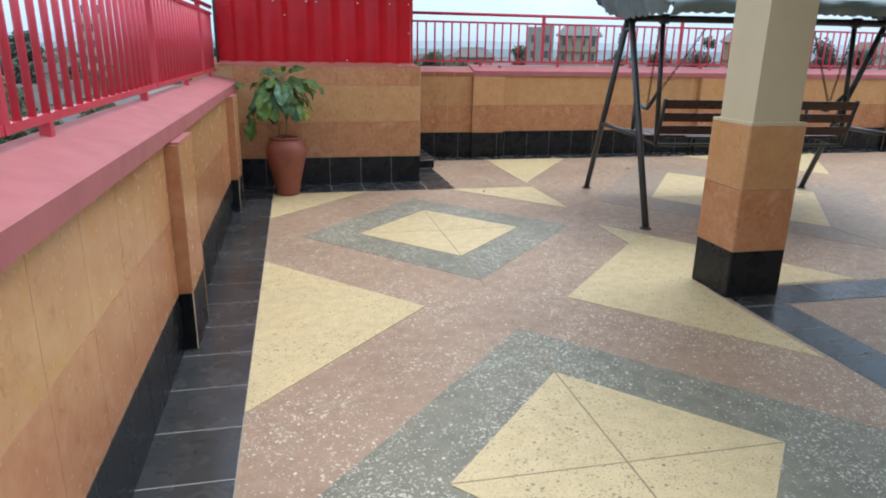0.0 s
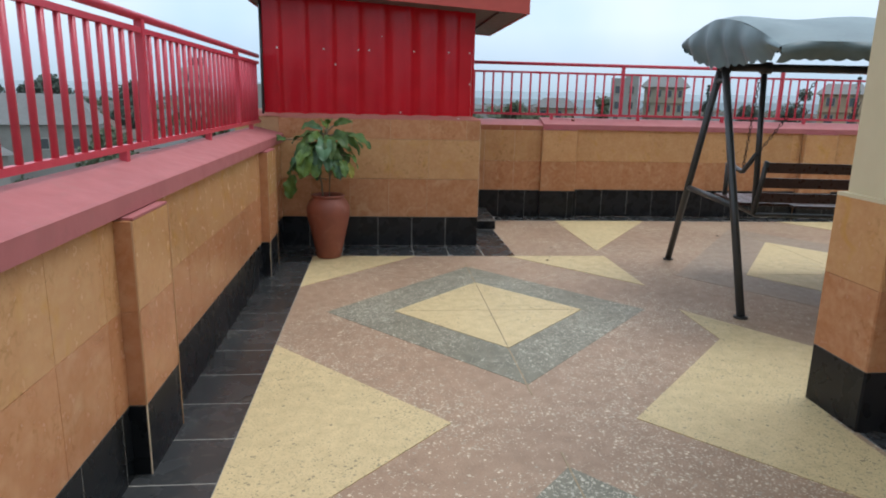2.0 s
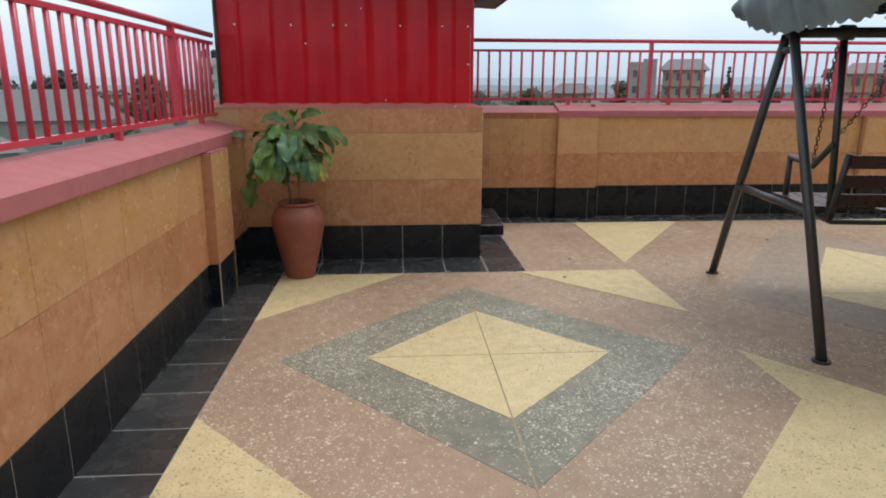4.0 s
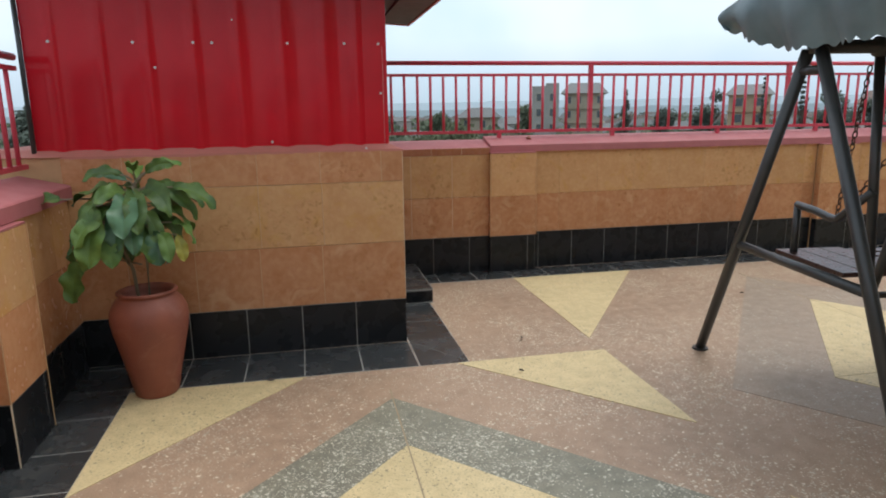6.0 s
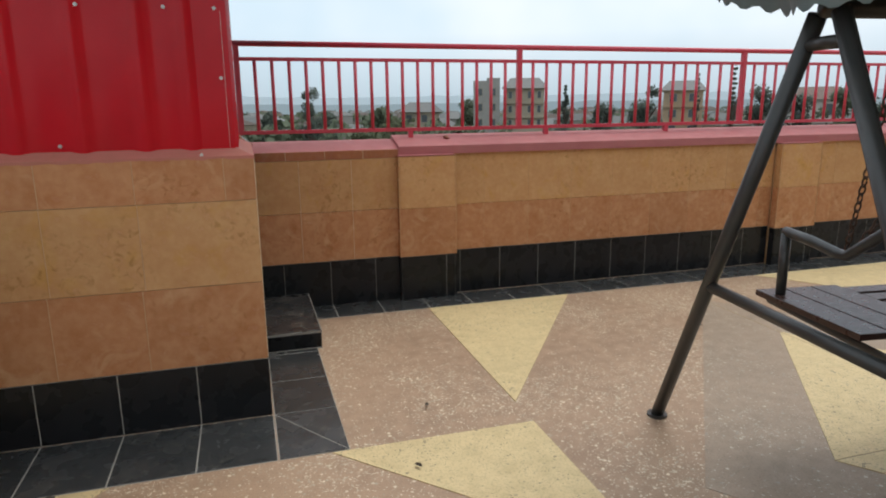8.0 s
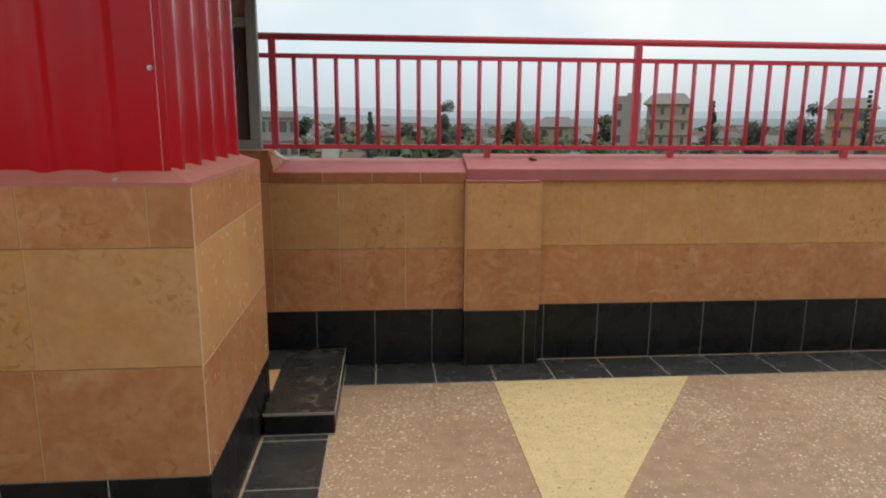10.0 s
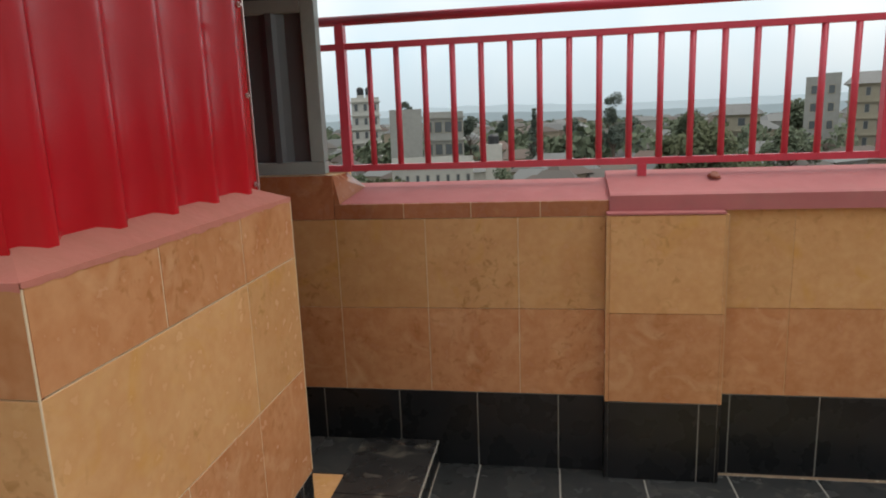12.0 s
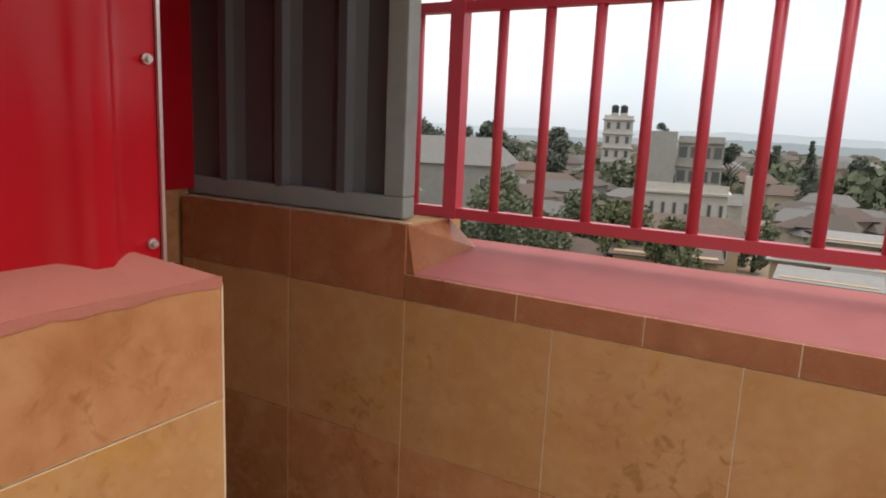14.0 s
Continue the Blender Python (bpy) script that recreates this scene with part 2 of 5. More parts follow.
def part(name, bm, mat, parent, label="", smooth=False, kind="", category=""):
    """Links bm, given in survey places, as one mesh under parent."""
    base, k = BASE[parent]
    for v in bm.verts:
        v.co = (v.co - base) * k
    bmesh.ops.recalc_face_normals(bm, faces=bm.faces)
    me = bpy.data.meshes.new(name)
    bm.to_mesh(me)
    bm.free()
    me.materials.append(mat)
    if smooth:
        for p in me.polygons:
            p.use_smooth = True
    ob = new(name, me)
    ob.parent = parent
    BASE[ob] = (base, k)
    return tagged(ob, label, category, kind=kind)


def lone(name, bm, mat, base, label, category="", kind="", group="", smooth=False, k=K):
    """A thing that is one mesh."""
    base = Vector(base)
    for v in bm.verts:
        v.co = (v.co - base) * k
    bmesh.ops.recalc_face_normals(bm, faces=bm.faces)
    me = bpy.data.meshes.new(name)
    bm.to_mesh(me)
    bm.free()
    me.materials.append(mat)
    if smooth:
        for p in me.polygons:
            p.use_smooth = True
    ob = new(name, me)
    ob.location = base * k
    BASE[ob] = (base, k)
    return tagged(ob, label, category, group, kind)


def box(x0, x1, y0, y1, z0, z1, bevel=0.0, bm=None):
    mine = bmesh.new()
    bmesh.ops.create_cube(mine, size=1)
    for v in mine.verts:
        v.co = Vector(((x0 + x1) / 2 + v.co.x * (x1 - x0), (y0 + y1) / 2 + v.co.y * (y1 - y0), (z0 + z1) / 2 + v.co.z * (z1 - z0)))
    if bevel:
        bmesh.ops.bevel(mine, geom=mine.edges[:], offset=bevel, segments=2, affect="EDGES", profile=0.6)
    if bm is None:
        return mine
    return join(bm, mine)


def join(bm, other):
    """Adds the other bmesh to bm."""
    where = [bm.verts.new(v.co) for v in other.verts]
    other.verts.index_update()
    for f in other.faces:
        bm.faces.new([where[v.index] for v in f.verts])
    other.free()
    return bm


def tube(p, q, r, n=10, r2=None, bm=None):
    """A round bar from p to q with closed ends."""
    bm = bm or bmesh.new()
    p, q = Vector(p), Vector(q)
    turn = (q - p).to_track_quat("Z", "Y").to_matrix()
    rings = []
    for c, rad in ((p, r), (q, r2 or r)):
        rings.append([bm.verts.new(c + turn @ Vector((math.cos(2 * math.pi * i / n) * rad, math.sin(2 * math.pi * i / n) * rad, 0))) for i in range(n)])
    for i in range(n):
        bm.faces.new((rings[0][i], rings[0][(i + 1) % n], rings[1][(i + 1) % n], rings[1][i]))
    bm.faces.new(rings[0][::-1])
    bm.faces.new(rings[1])
    return bm


def bent(points, r, n=8):
    """A round bar along several points."""
    bm = bmesh.new()
    pts = [Vector(p) for p in points]
    rings = []
    for i, p in enumerate(pts):
        d = (pts[min(i + 1, len(pts) - 1)] - pts[max(i - 1, 0)]).normalized()
        turn = d.to_track_quat("Z", "Y").to_matrix()
        rings.append([bm.verts.new(p + turn @ Vector((math.cos(2 * math.pi * j / n) * r, math.sin(2 * math.pi * j / n) * r, 0))) for j in range(n)])
    for a, b in zip(rings, rings[1:]):
        for j in range(n):
            bm.faces.new((a[j], a[(j + 1) % n], b[(j + 1) % n], b[j]))
    bm.faces.new(rings[0][::-1])
    bm.faces.new(rings[-1])
    return bm


def lathe(profile, centre, n=40):
    bm = bmesh.new()
    rings = [[bm.verts.new((centre[0] + r * math.cos(2 * math.pi * i / n), centre[1] + r * math.sin(2 * math.pi * i / n), centre[2] + z)) for i in range(n)]
             for r, z in profile]
    for a, b in zip(rings, rings[1:]):
        for i in range(n):
            bm.faces.new((a[i], a[(i + 1) % n], b[(i + 1) % n], b[i]))
    bm.faces.new(rings[0][::-1])
    bm.faces.new(rings[-1])
    return bm


def prism(points, z0, z1):
    """An upright slab over a flat outline of (x, y)."""
    bm = bmesh.new()
    low, high = [bm.verts.new((x, y, z0)) for x, y in points], [bm.verts.new((x, y, z1)) for x, y in points]
    n = len(points)
    bm.faces.new(low[::-1])
    bm.faces.new(high)
    for i in range(n):
        bm.faces.new((low[i], low[(i + 1) % n], high[(i + 1) % n], high[i]))
    return bm


def profile_sheet(points, d0, d1, place):
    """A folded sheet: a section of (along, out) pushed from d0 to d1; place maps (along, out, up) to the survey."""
    bm = bmesh.new()
    low = [bm.verts.new(place(a, o, d0)) for a, o in points]
    high = [bm.verts.new(place(a, o, d1)) for a, o in points]
    for i in range(len(points) - 1):
        bm.faces.new((low[i], low[i + 1], high[i + 1], high[i]))
    return bm


TILE_MESH = {}


def tile(parent, name, mat, centre, size, normal):
    """One tile with eased edges on its face; tiles of one size share a mesh."""
    base, k = BASE[parent]
    key = (name, mat.name, tuple(round(s, 3) for s in size), normal)
    if key not in TILE_MESH:
        bm = bmesh.new()
        hx, hy, hz = (s / 2 * k for s in size)
        half = [hx, hy, hz]
        ax = [abs(c) for c in normal].index(1)
        sign = normal[ax]
        u, w = [i for i in range(3) if i != ax]
        e = 0.0022 if mat is BLACK or mat is SLATE else 0.0011
        rows = []
        for level, inset in ((-1, 0), (0.6, 0), (1, e)):
            ring = []
            for su, sw in ((-1, -1), (1, -1), (1, 1), (-1, 1)):
                co = [0, 0, 0]
                co[ax] = sign * level * half[ax]
                co[u], co[w] = su * (half[u] - inset), sw * (half[w] - inset)
                ring.append(bm.verts.new(co))
            rows.append(ring)
        for a, b in zip(rows, rows[1:]):
            for i in range(4):
                bm.faces.new((a[i], a[(i + 1) % 4], b[(i + 1) % 4], b[i]))
        bm.faces.new(rows[-1])
        bmesh.ops.recalc_face_normals(bm, faces=bm.faces)
        if bm.faces[-1].normal[ax] * sign < 0:
            bmesh.ops.reverse_faces(bm, faces=bm.faces)
        me = bpy.data.meshes.new(name)
        bm.to_mesh(me)
        bm.free()
        me.materials.append(mat)
        TILE_MESH[key] = me
    ob = new(name, TILE_MESH[key])
    ob.parent = parent
    ob.location = (Vector(centre) - base) * k
    return ob


def steps(a, b, first, size):
    """Tile edges from a to b, with joints at first + n * size."""
    edges = [a]
    n = math.ceil((a - first) / size + 1e-6)
    while first + n * size < b - 0.02:
        if first + n * size > a + 0.02:
            edges.append(first + n * size)
        n += 1
    return edges + [b]


GAP = 0.005
THICK = 0.014


def wall_tiles(parent, axis, plane, facing, along, rows, gap=GAP):
    """Rows of tiles on an upright face. axis: the face's normal; rows: (z0, z1, material, name, edges)."""
    for z0, z1, mat, name, edges in rows:
        on_shed = parent.name.startswith("rooftop_shed")
        if mat is BLACK:
            bed, gap = (GROUT, 0.0031) if on_shed else (DARKGROUT, 0.0029)
        elif on_shed:
            bed, gap = (CREAMGROUT, 0.0033) if axis == "x" else (MIDGROUT, 0.0026)
        elif plane == 9.40:
            bed, gap = CREAMGROUT, 0.0017
        else:
            bed, gap = TANGROUT, 0.0011
        n0, n1 = sorted((plane - facing * 0.02, plane + facing * 0.0125))
        e0, e1 = edges[0] + 0.003, edges[-1] - 0.003
        part("grout_bed", box(n0, n1, e0, e1, z0 + 0.001, z1 - 0.001) if axis == "x" else box(e0, e1, n0, n1, z0 + 0.001, z1 - 0.001), bed, parent)
        for a, b in zip(edges, edges[1:]):
            c = (a + b) / 2
            off = plane + facing * THICK / 2
            if axis == "x":
                tile(parent, name, mat, (off, c, (z0 + z1) / 2), (THICK, b - a - gap, z1 - z0 - gap), (facing, 0, 0))
            else:
                tile(parent, name, mat, (c, off, (z0 + z1) / 2), (b - a - gap, THICK, z1 - z0 - gap), (0, facing, 0))


def floor_tiles(parent, x_edges, y_edges, top=0.0):
    part("grout_bed", box(x_edges[0], x_edges[-1], y_edges[0], y_edges[-1], -0.01, 0.0022), GROUT, parent)
    for xa, xb in zip(x_edges, x_edges[1:]):
        for ya, yb in zip(y_edges, y_edges[1:]):
            tile(parent, "floor_tile", SLATE, ((xa + xb) / 2, (ya + yb) / 2, top - THICK / 2 + 0.004), (xb - xa - GAP, yb - ya - GAP, THICK), (0, 0, 1))


# ---- large structure ----
BT, TT = 0.355, 0.395          # black and tan tile widths
SK = 0.357                     # top of the black skirting
X_W, X_E, Y_S, Y_N = -0.66, 15.0, -5.0, 9.40
N_TOP, W_TOP = 1.230, 1.152    # front edges of the copings
N_BACK, W_BACK = 1.302, 1.216  # coping tops under the railings

floor = lone("floor", box(X_W - 0.5, X_E + 0.5, Y_S - 0.5, Y_N + 0.4, -0.30, 0.0), ROSE, (4, 2, 0),
             "rooftop terrace floor of polished rose terrazzo", kind="structure")


def panel(points, mat, lift, label=""):
    part("terrazzo_panel", prism(points, -0.01, lift), mat, floor, label)


def strip(p, q, w=0.010, lift=0.0065):
    p, q = Vector((*p, 0)), Vector((*q, 0))
    d = (q - p).normalized()
    s = Vector((-d.y, d.x, 0)) * w / 2
    part("divider_strip", prism([(v.x, v.y) for v in (p - s, q - s, q + s, p + s)], -0.01, lift), STRIP, floor)


def cell(x0, x1, y0, y1, inner, outer, leg, ring_mat, corners="abcd"):
    """One bay of the pattern: corner triangles, a grey diamond and a yellow diamond quartered by joints."""
    cx, cy = (x0 + x1) / 2, (y0 + y1) / 2
    panel([(cx - outer[0], cy), (cx, cy - outer[1]), (cx + outer[0], cy), (cx, cy + outer[1])], ring_mat, 0.002)
    a, b = inner
    g = 0.004
    for sx, sy in ((1, 1), (-1, 1), (-1, -1), (1, -1)):
        panel([(cx + sx * g, cy + sy * g), (cx + sx * (a - g), cy + sy * g), (cx + sx * g, cy + sy * (b - g))][::sx * sy], YELLOW, 0.005)
    for p, q in (((cx - a, cy), (cx + a, cy)), ((cx, cy - b), (cx, cy + b))):
        strip(p, q, 0.006, 0.0042)
    strip((cx, cy + b), (cx, cy + outer[1] + 0.12), 0.008, 0.003)
    strip((cx, cy - b), (cx, cy - outer[1] - 0.12), 0.008, 0.003)
    lx, ly = leg
    for key, x, y, sx, sy in (("a", x0, y0, 1, 1), ("b", x1, y0, -1, 1), ("c", x1, y1, -1, -1), ("d", x0, y1, 1, -1)):
        if key in corners:
            panel([(x, y), (x + sx * lx, y), (x, y + sy * ly)][::sx * sy], YELLOW, 0.004)


def sloped(front, back, low, high_front, high_back, a0, a1, along):
    """A coping whose top rises from its terrace edge to its outer edge."""
    bm = bmesh.new()
    e = 0.012 if back > front else -0.012
    section = [(front, low), (front, high_front - 0.008), (front + e, high_front), (back - e, high_back), (back, high_back - 0.010), (back, low)]
    ends = [[bm.verts.new((a, o, z) if along == "x" else (o, a, z)) for o, z in section] for a in (a0, a1)]
    n = len(section)
    for i in range(n):
        bm.faces.new((ends[0][i], ends[0][(i + 1) % n], ends[1][(i + 1) % n], ends[1][i]))
    bm.faces.new(ends[0][::-1])
    bm.faces.new(ends[1])
    return bm


XB = -0.305                    # edge of the black border on the west
for k_row, y0 in enumerate((-3.085, 0.322, 3.722)):
    cell(XB, 2.60, y0, y0 + 3.40, (0.70, 0.748), (1.19, 1.29), (0.99, 1.06), GREY)
for x0 in (2.60, 6.85, 11.10):
    cell(x0, x0 + 4.25, 3.70, 9.06, (1.03, 1.40), (1.70, 2.20), (1.19, 1.71), WORN)

# black borders along the walls
floor_tiles(floor, [X_W, XB], steps(Y_S, 7.59, 3.98 - 20 * BT, BT))
floor_tiles(floor, steps(XB, 1.37, 1.025, 0.352), [7.13, 7.585])
part("grout_bed", box(1.375, 1.69, 7.13, 7.585, -0.01, 0.0022), GROUT, floor)
part("floor_tile", prism([(1.379, 7.133), (1.682, 7.133), (1.379, 7.576)], -0.01, 0.004), SLATE, floor, "three-cornered black floor tile")
part("floor_tile", prism([(1.687, 7.138), (1.687, 7.582), (1.383, 7.582)], -0.01, 0.004), SLATE, floor, "three-cornered black floor tile")
floor_tiles(floor, [1.375, 1.69], [7.585, 8.0, 8.42, 8.75, 9.06])
floor_tiles(floor, steps(1.72, X_E, 1.909, BT), [9.065, 9.395])
floor_tiles(floor, [2.635, 2.955], steps(Y_S, 3.36, 3.36, BT))
floor_tiles(floor, steps(2.635, X_E, 2.955, BT), [3.365, 3.67])

# north parapet
wall_n = lone("wall_north", box(X_W - 0.5, X_E + 0.5, 9.43, 9.648, -0.3, N_TOP - 0.075), TANGROUT, (6, 9.6, 0),
              "tiled rooftop parapet wall with black skirting", kind="structure")
part("recess_body", box(0.46, 2.465, 9.40, 9.432, 0.0, 1.20), TANGROUT, wall_n)
part("raised_end", box(0.20, 1.305, 9.405, 9.66, 1.14, 1.33), TANGROUT, wall_n)
part("sloped_top", sloped(9.389, 9.652, 1.1525, 1.208, 1.272, 1.305, 2.468, "x"), PINK, wall_n, "faded pink painted wall top")
cheek = bmesh.new()
cv = [cheek.verts.new(c) for c in ((1.303, 9.392, 1.203), (1.303, 9.60, 1.240), (1.303, 9.60, 1.326), (1.303, 9.392, 1.326),
                                   (1.328, 9.392, 1.203), (1.395, 9.60, 1.255))]
for f in ((0, 1, 2, 3), (0, 4, 5, 1), (3, 2, 5, 4), (0, 3, 4), (1, 5, 2)):
    cheek.faces.new([cv[i] for i in f])
part("mortar_fillet", cheek, TRIMTILE, wall_n)
coping_n = lone("coping", sloped(9.383, 9.655, N_TOP - 0.072, N_TOP, N_BACK, 2.468, X_E + 0.4, "x"), PINK, (6, 9.6, N_TOP),
                "faded pink painted concrete coping on the parapet", kind="structure")
row_edges = steps(0.46, 2.465, 1.305, 0.395)
rows = [(0.0, SK, BLACK, "skirting_tile", steps(0.46, 2.465, 1.904, BT)),
        (SK, 0.743, RUST, "wall_tile", row_edges), (0.743, 1.138, OCHRE, "wall_tile", row_edges),
        (1.138, 1.205, TRIMTILE, "trim_tile", steps(1.303, 2.465, 1.610, 0.289)), (1.138, 1.332, TRIMTILE, "wall_tile", [0.46, 0.915, 1.303])]
wall_tiles(wall_n, "y", 9.40, -1, None, rows)
PIL = 0.44
N_PILS = [2.465, 6.10, 9.74, 13.38]
for i, px in enumerate(N_PILS):
    part("pilaster_body", box(px, px + PIL, 9.342, 9.44, 0, 1.150), TANGROUT, wall_n)
    part("pilaster_ledge", box(px - 0.012, px + PIL, 9.324, 9.40, 1.1505, 1.1585), PINK, wall_n)
    wall_tiles(wall_n, "y", 9.342, -1, None, [(0, SK, BLACK, "skirting_tile", [px, px + 0.366, px + PIL]),
                                            (SK, 0.743, RUST, "wall_tile", [px, px + PIL]), (0.743, 1.148, OCHRE, "wall_tile", [px, px + PIL])])
    wall_tiles(wall_n, "x", px, -1, None, [(0, SK, BLACK, "skirting_tile", [9.328, 9.40]), (SK, 0.743, RUST, "wall_tile", [9.328, 9.40]),
                                         (0.743, 1.148, OCHRE, "wall_tile", [9.328, 9.40])])
    wall_tiles(wall_n, "x", px + PIL, 1, None, [(0, SK, BLACK, "skirting_tile", [9.328, 9.415]), (SK, 0.743, RUST, "wall_tile", [9.328, 9.43]),
                                              (0.743, 1.148, OCHRE, "wall_tile", [9.328, 9.43])])
    for x in (px - 0.0145, px + PIL + 0.0100):
        part("corner_joint", box(x, x + 0.003, 9.3270, 9.3320, SK, 1.148), TANGROUT, wall_n)
    x_end = N_PILS[i + 1] if i + 1 < len(N_PILS) else X_E
    wall_tiles(wall_n, "y", 9.43, -1, None, [
        (0, SK + 0.01, BLACK, "skirting_tile", steps(px + PIL + 0.014, x_end - 0.014, px + 0.509, 0.3535)),
        (SK + 0.01, 0.745, RUST, "wall_tile", steps(px + PIL + 0.014, x_end - 0.014, px + 0.72, TT)),
        (0.745, 1.158, OCHRE, "wall_tile", steps(px + PIL + 0.014, x_end - 0.014, px + 0.72, TT))])

# west parapet
wall_w = lone("wall_west", box(-0.892, X_W - 0.0, Y_S - 0.4, 9.80, -0.3, W_TOP - 0.075), TANGROUT, (-0.9, 2, 0),
              "tiled rooftop parapet wall with pilasters and black skirting", kind="structure")
coping_w = lone("coping", sloped(-0.617, -0.902, W_TOP - 0.082, W_TOP, W_BACK, Y_S - 0.4, 7.585, "y"), PINK, (-0.9, 2, W_TOP),
                "faded pink painted concrete coping on the parapet", kind="structure")
W_PILS = [-2.67, 0.347, 3.364, 6.375]
WP = 0.405
for i, py in enumerate(W_PILS):
    part("pilaster_body", box(X_W - 0.01, -0.594, py, py + WP, 0, 1.055), TANGROUT, wall_w)
    part("pilaster_ledge", box(X_W, -0.579, py, py + WP, 1.0555, 1.0645), PINK, wall_w)
    wall_tiles(wall_w, "x", -0.594, 1, None, [(0, 0.31, BLACK, "skirting_tile", [py, py + 0.36, py + WP]), (0.31, 0.70, RUST, "wall_tile", [py, py + WP]),
                                            (0.70, 1.054, OCHRE, "wall_tile", [py, py + WP])])
    for y, z0, z1, bed in ((py - 0.014, 0.0, 0.31, CREAMGROUT), (py - 0.014, 0.31, 1.053, TANGROUT), (py + WP + 0.010, 0.0, 1.053, TANGROUT)):
        part("corner_joint", box(-0.584, -0.5785, y, y + 0.005, z0, z1), bed, wall_w)
    for y, s in ((py, -1), (py + WP, 1)):
        wall_tiles(wall_w, "y", y, s, None, [(0, 0.31, BLACK, "skirting_tile", [X_W, -0.581]), (0.31, 0.70, RUST, "wall_tile", [X_W, -0.581]),
                                           (0.70, 1.054, RUST, "wall_tile", [X_W, -0.581])])
    a, b = py + WP + 0.014, (W_PILS[i + 1] - 0.014 if i + 1 < len(W_PILS) else 7.58)
    wall_tiles(wall_w, "x", X_W, 1, None, [(0, 0.31, BLACK, "skirting_tile", steps(a, b, 3.98, BT)), (0.31, 0.70, RUST, "wall_tile", steps(a, b, py + 0.9, TT)),
                                         (0.70, 1.065, OCHRE, "wall_tile", steps(a, b, py + 0.9, TT))])

# plain walls that close the terrace to the south and east
# This inner wall is unseen, added to darken the column's south face.
lone("wall_inner", box(2.45, X_E, -2.3, -2.0, 0.0, 2.90), CREAM, (8, -2.2, 0), "unseen plain cream wall added to shade the covered terrace", kind="structure")
lone("wall_south", box(-1.1, X_E + 0.5, Y_S - 0.35, Y_S, -0.3, 1.16), OCHRE, (6, Y_S, 0), "plain tan rooftop parapet wall", kind="structure")
lone("wall_east", box(X_E, X_E + 0.4, Y_S, 9.43, -0.3, 1.16), OCHRE, (X_E, 2, 0), "plain tan rooftop parapet wall", kind="structure")
lone("building_below", box(-1.1, X_E + 0.4, Y_S - 0.35, 9.8, -13.0, -0.3), CREAM, (6, 2, -13), "plain cream walls of the building below", kind="structure")
# Unseen slab inferred from the column; overhang sized to shade floor and column.
lone("ceiling", box(2.28, X_E, -2.3, 4.10, 2.90, 3.10), CREAM, (8, 0, 2.9), "unseen plain concrete roof slab shading the covered terrace", kind="structure")


def column(x, y, w=0.36):
    c = thing("column", (x + w / 2, y + w / 2, 0), "square cream column with tan and black tiles round its foot", "column")
    part("shaft", box(x + 0.02, x + w - 0.02, y + 0.02, y + w - 0.02, 0, 2.90), CREAM, c, "cream painted shaft")
    part("grout_bed", box(x + 0.004, x + w - 0.004, y + 0.004, y + w - 0.004, 0, 1.10), TANGROUT, c)
    part("tile_trim", box(x - 0.012, x + w + 0.012, y - 0.012, y + w + 0.012, 1.10, 1.118), CREAM, c)
    for z0, z1, mat, name in ((0, 0.31, BLACK, "skirting_tile"), (0.31, 0.705, RUST, "wall_tile"), (0.705, 1.10, OCHRE, "wall_tile")):
        for s in (-1, 1):
            wall_tiles(c, "y", y if s < 0 else y + w, s, None, [(z0, z1, mat, name, [x - 0.01, x + w + 0.01])])
            wall_tiles(c, "x", x if s < 0 else x + w, s, None, [(z0, z1, mat, name, [y - 0.01, y + w + 0.01])])
    return c


column(2.634, 3.542)


# ---- railings ----
def railing(name, start, end, z_rail, heights, first_post, along):
    """Red steel railing: posts, three rails and upright bars. along: 'x' or 'y'."""
    fixed = 9.590 if along == "x" else -0.853

    def at(a, z, off=0.0):
        return (a, fixed + off, z) if along == "x" else (fixed + off, a, z)

    def bar(p, q, w):
        return box(min(p[0], q[0]) - w / 2, max(p[0], q[0]) + w / 2, min(p[1], q[1]) - w / 2, max(p[1], q[1]) + w / 2, min(p[2], q[2]), max(p[2], q[2]))

    r = thing(name, at((start + end) / 2, z_rail), "red painted steel railing fixed on the parapet coping", "railing")
    z_top, z_mid, z_low = heights
    part("handrail", tube(at(start, z_top), at(end, z_top), 0.021, 12), REDRAIL, r, smooth=True)
    part("middle_rail", box(*[v for pr in zip(at(start, 0, -0.014)[:2], at(end, 0, 0.014)[:2]) for v in pr], z_mid - 0.013, z_mid + 0.013), REDRAIL, r)
    part("bottom_rail", box(*[v for pr in zip(at(start, 0, -0.016)[:2], at(end, 0, 0.016)[:2]) for v in pr], z_low - 0.014, z_low + 0.014), REDRAIL, r)
    span, n = 2.24, 18
    k0 = math.ceil((start - first_post) / span * n - 1e-6)
    k1 = math.floor((end - first_post) / span * n + 1e-6)
    for j in range(k0, k1 + 1):
        a = first_post + j * span / n
        if j % n == 0:
            part("post", bar(at(a, z_low - 0.015), at(a, z_top - 0.01), 0.040), REDRAIL, r)
        else:
            part("bar", tube(at(a, z_low + 0.008), at(a, z_mid - 0.008), 0.0135, 10), REDRAIL, r, smooth=True)
    a, gap_ = (first_post + 1.30, 1.19) if along == "x" else (-2.14, 1.555)
    while a < end:
        part("foot", bar(at(a, z_rail - 0.012), at(a, z_low - 0.012), 0.036), REDRAIL, r)
        a += gap_


railing("railing", 1.185, X_E, N_BACK - 0.016, (1.990, 1.880, 1.346), 1.316, "x")
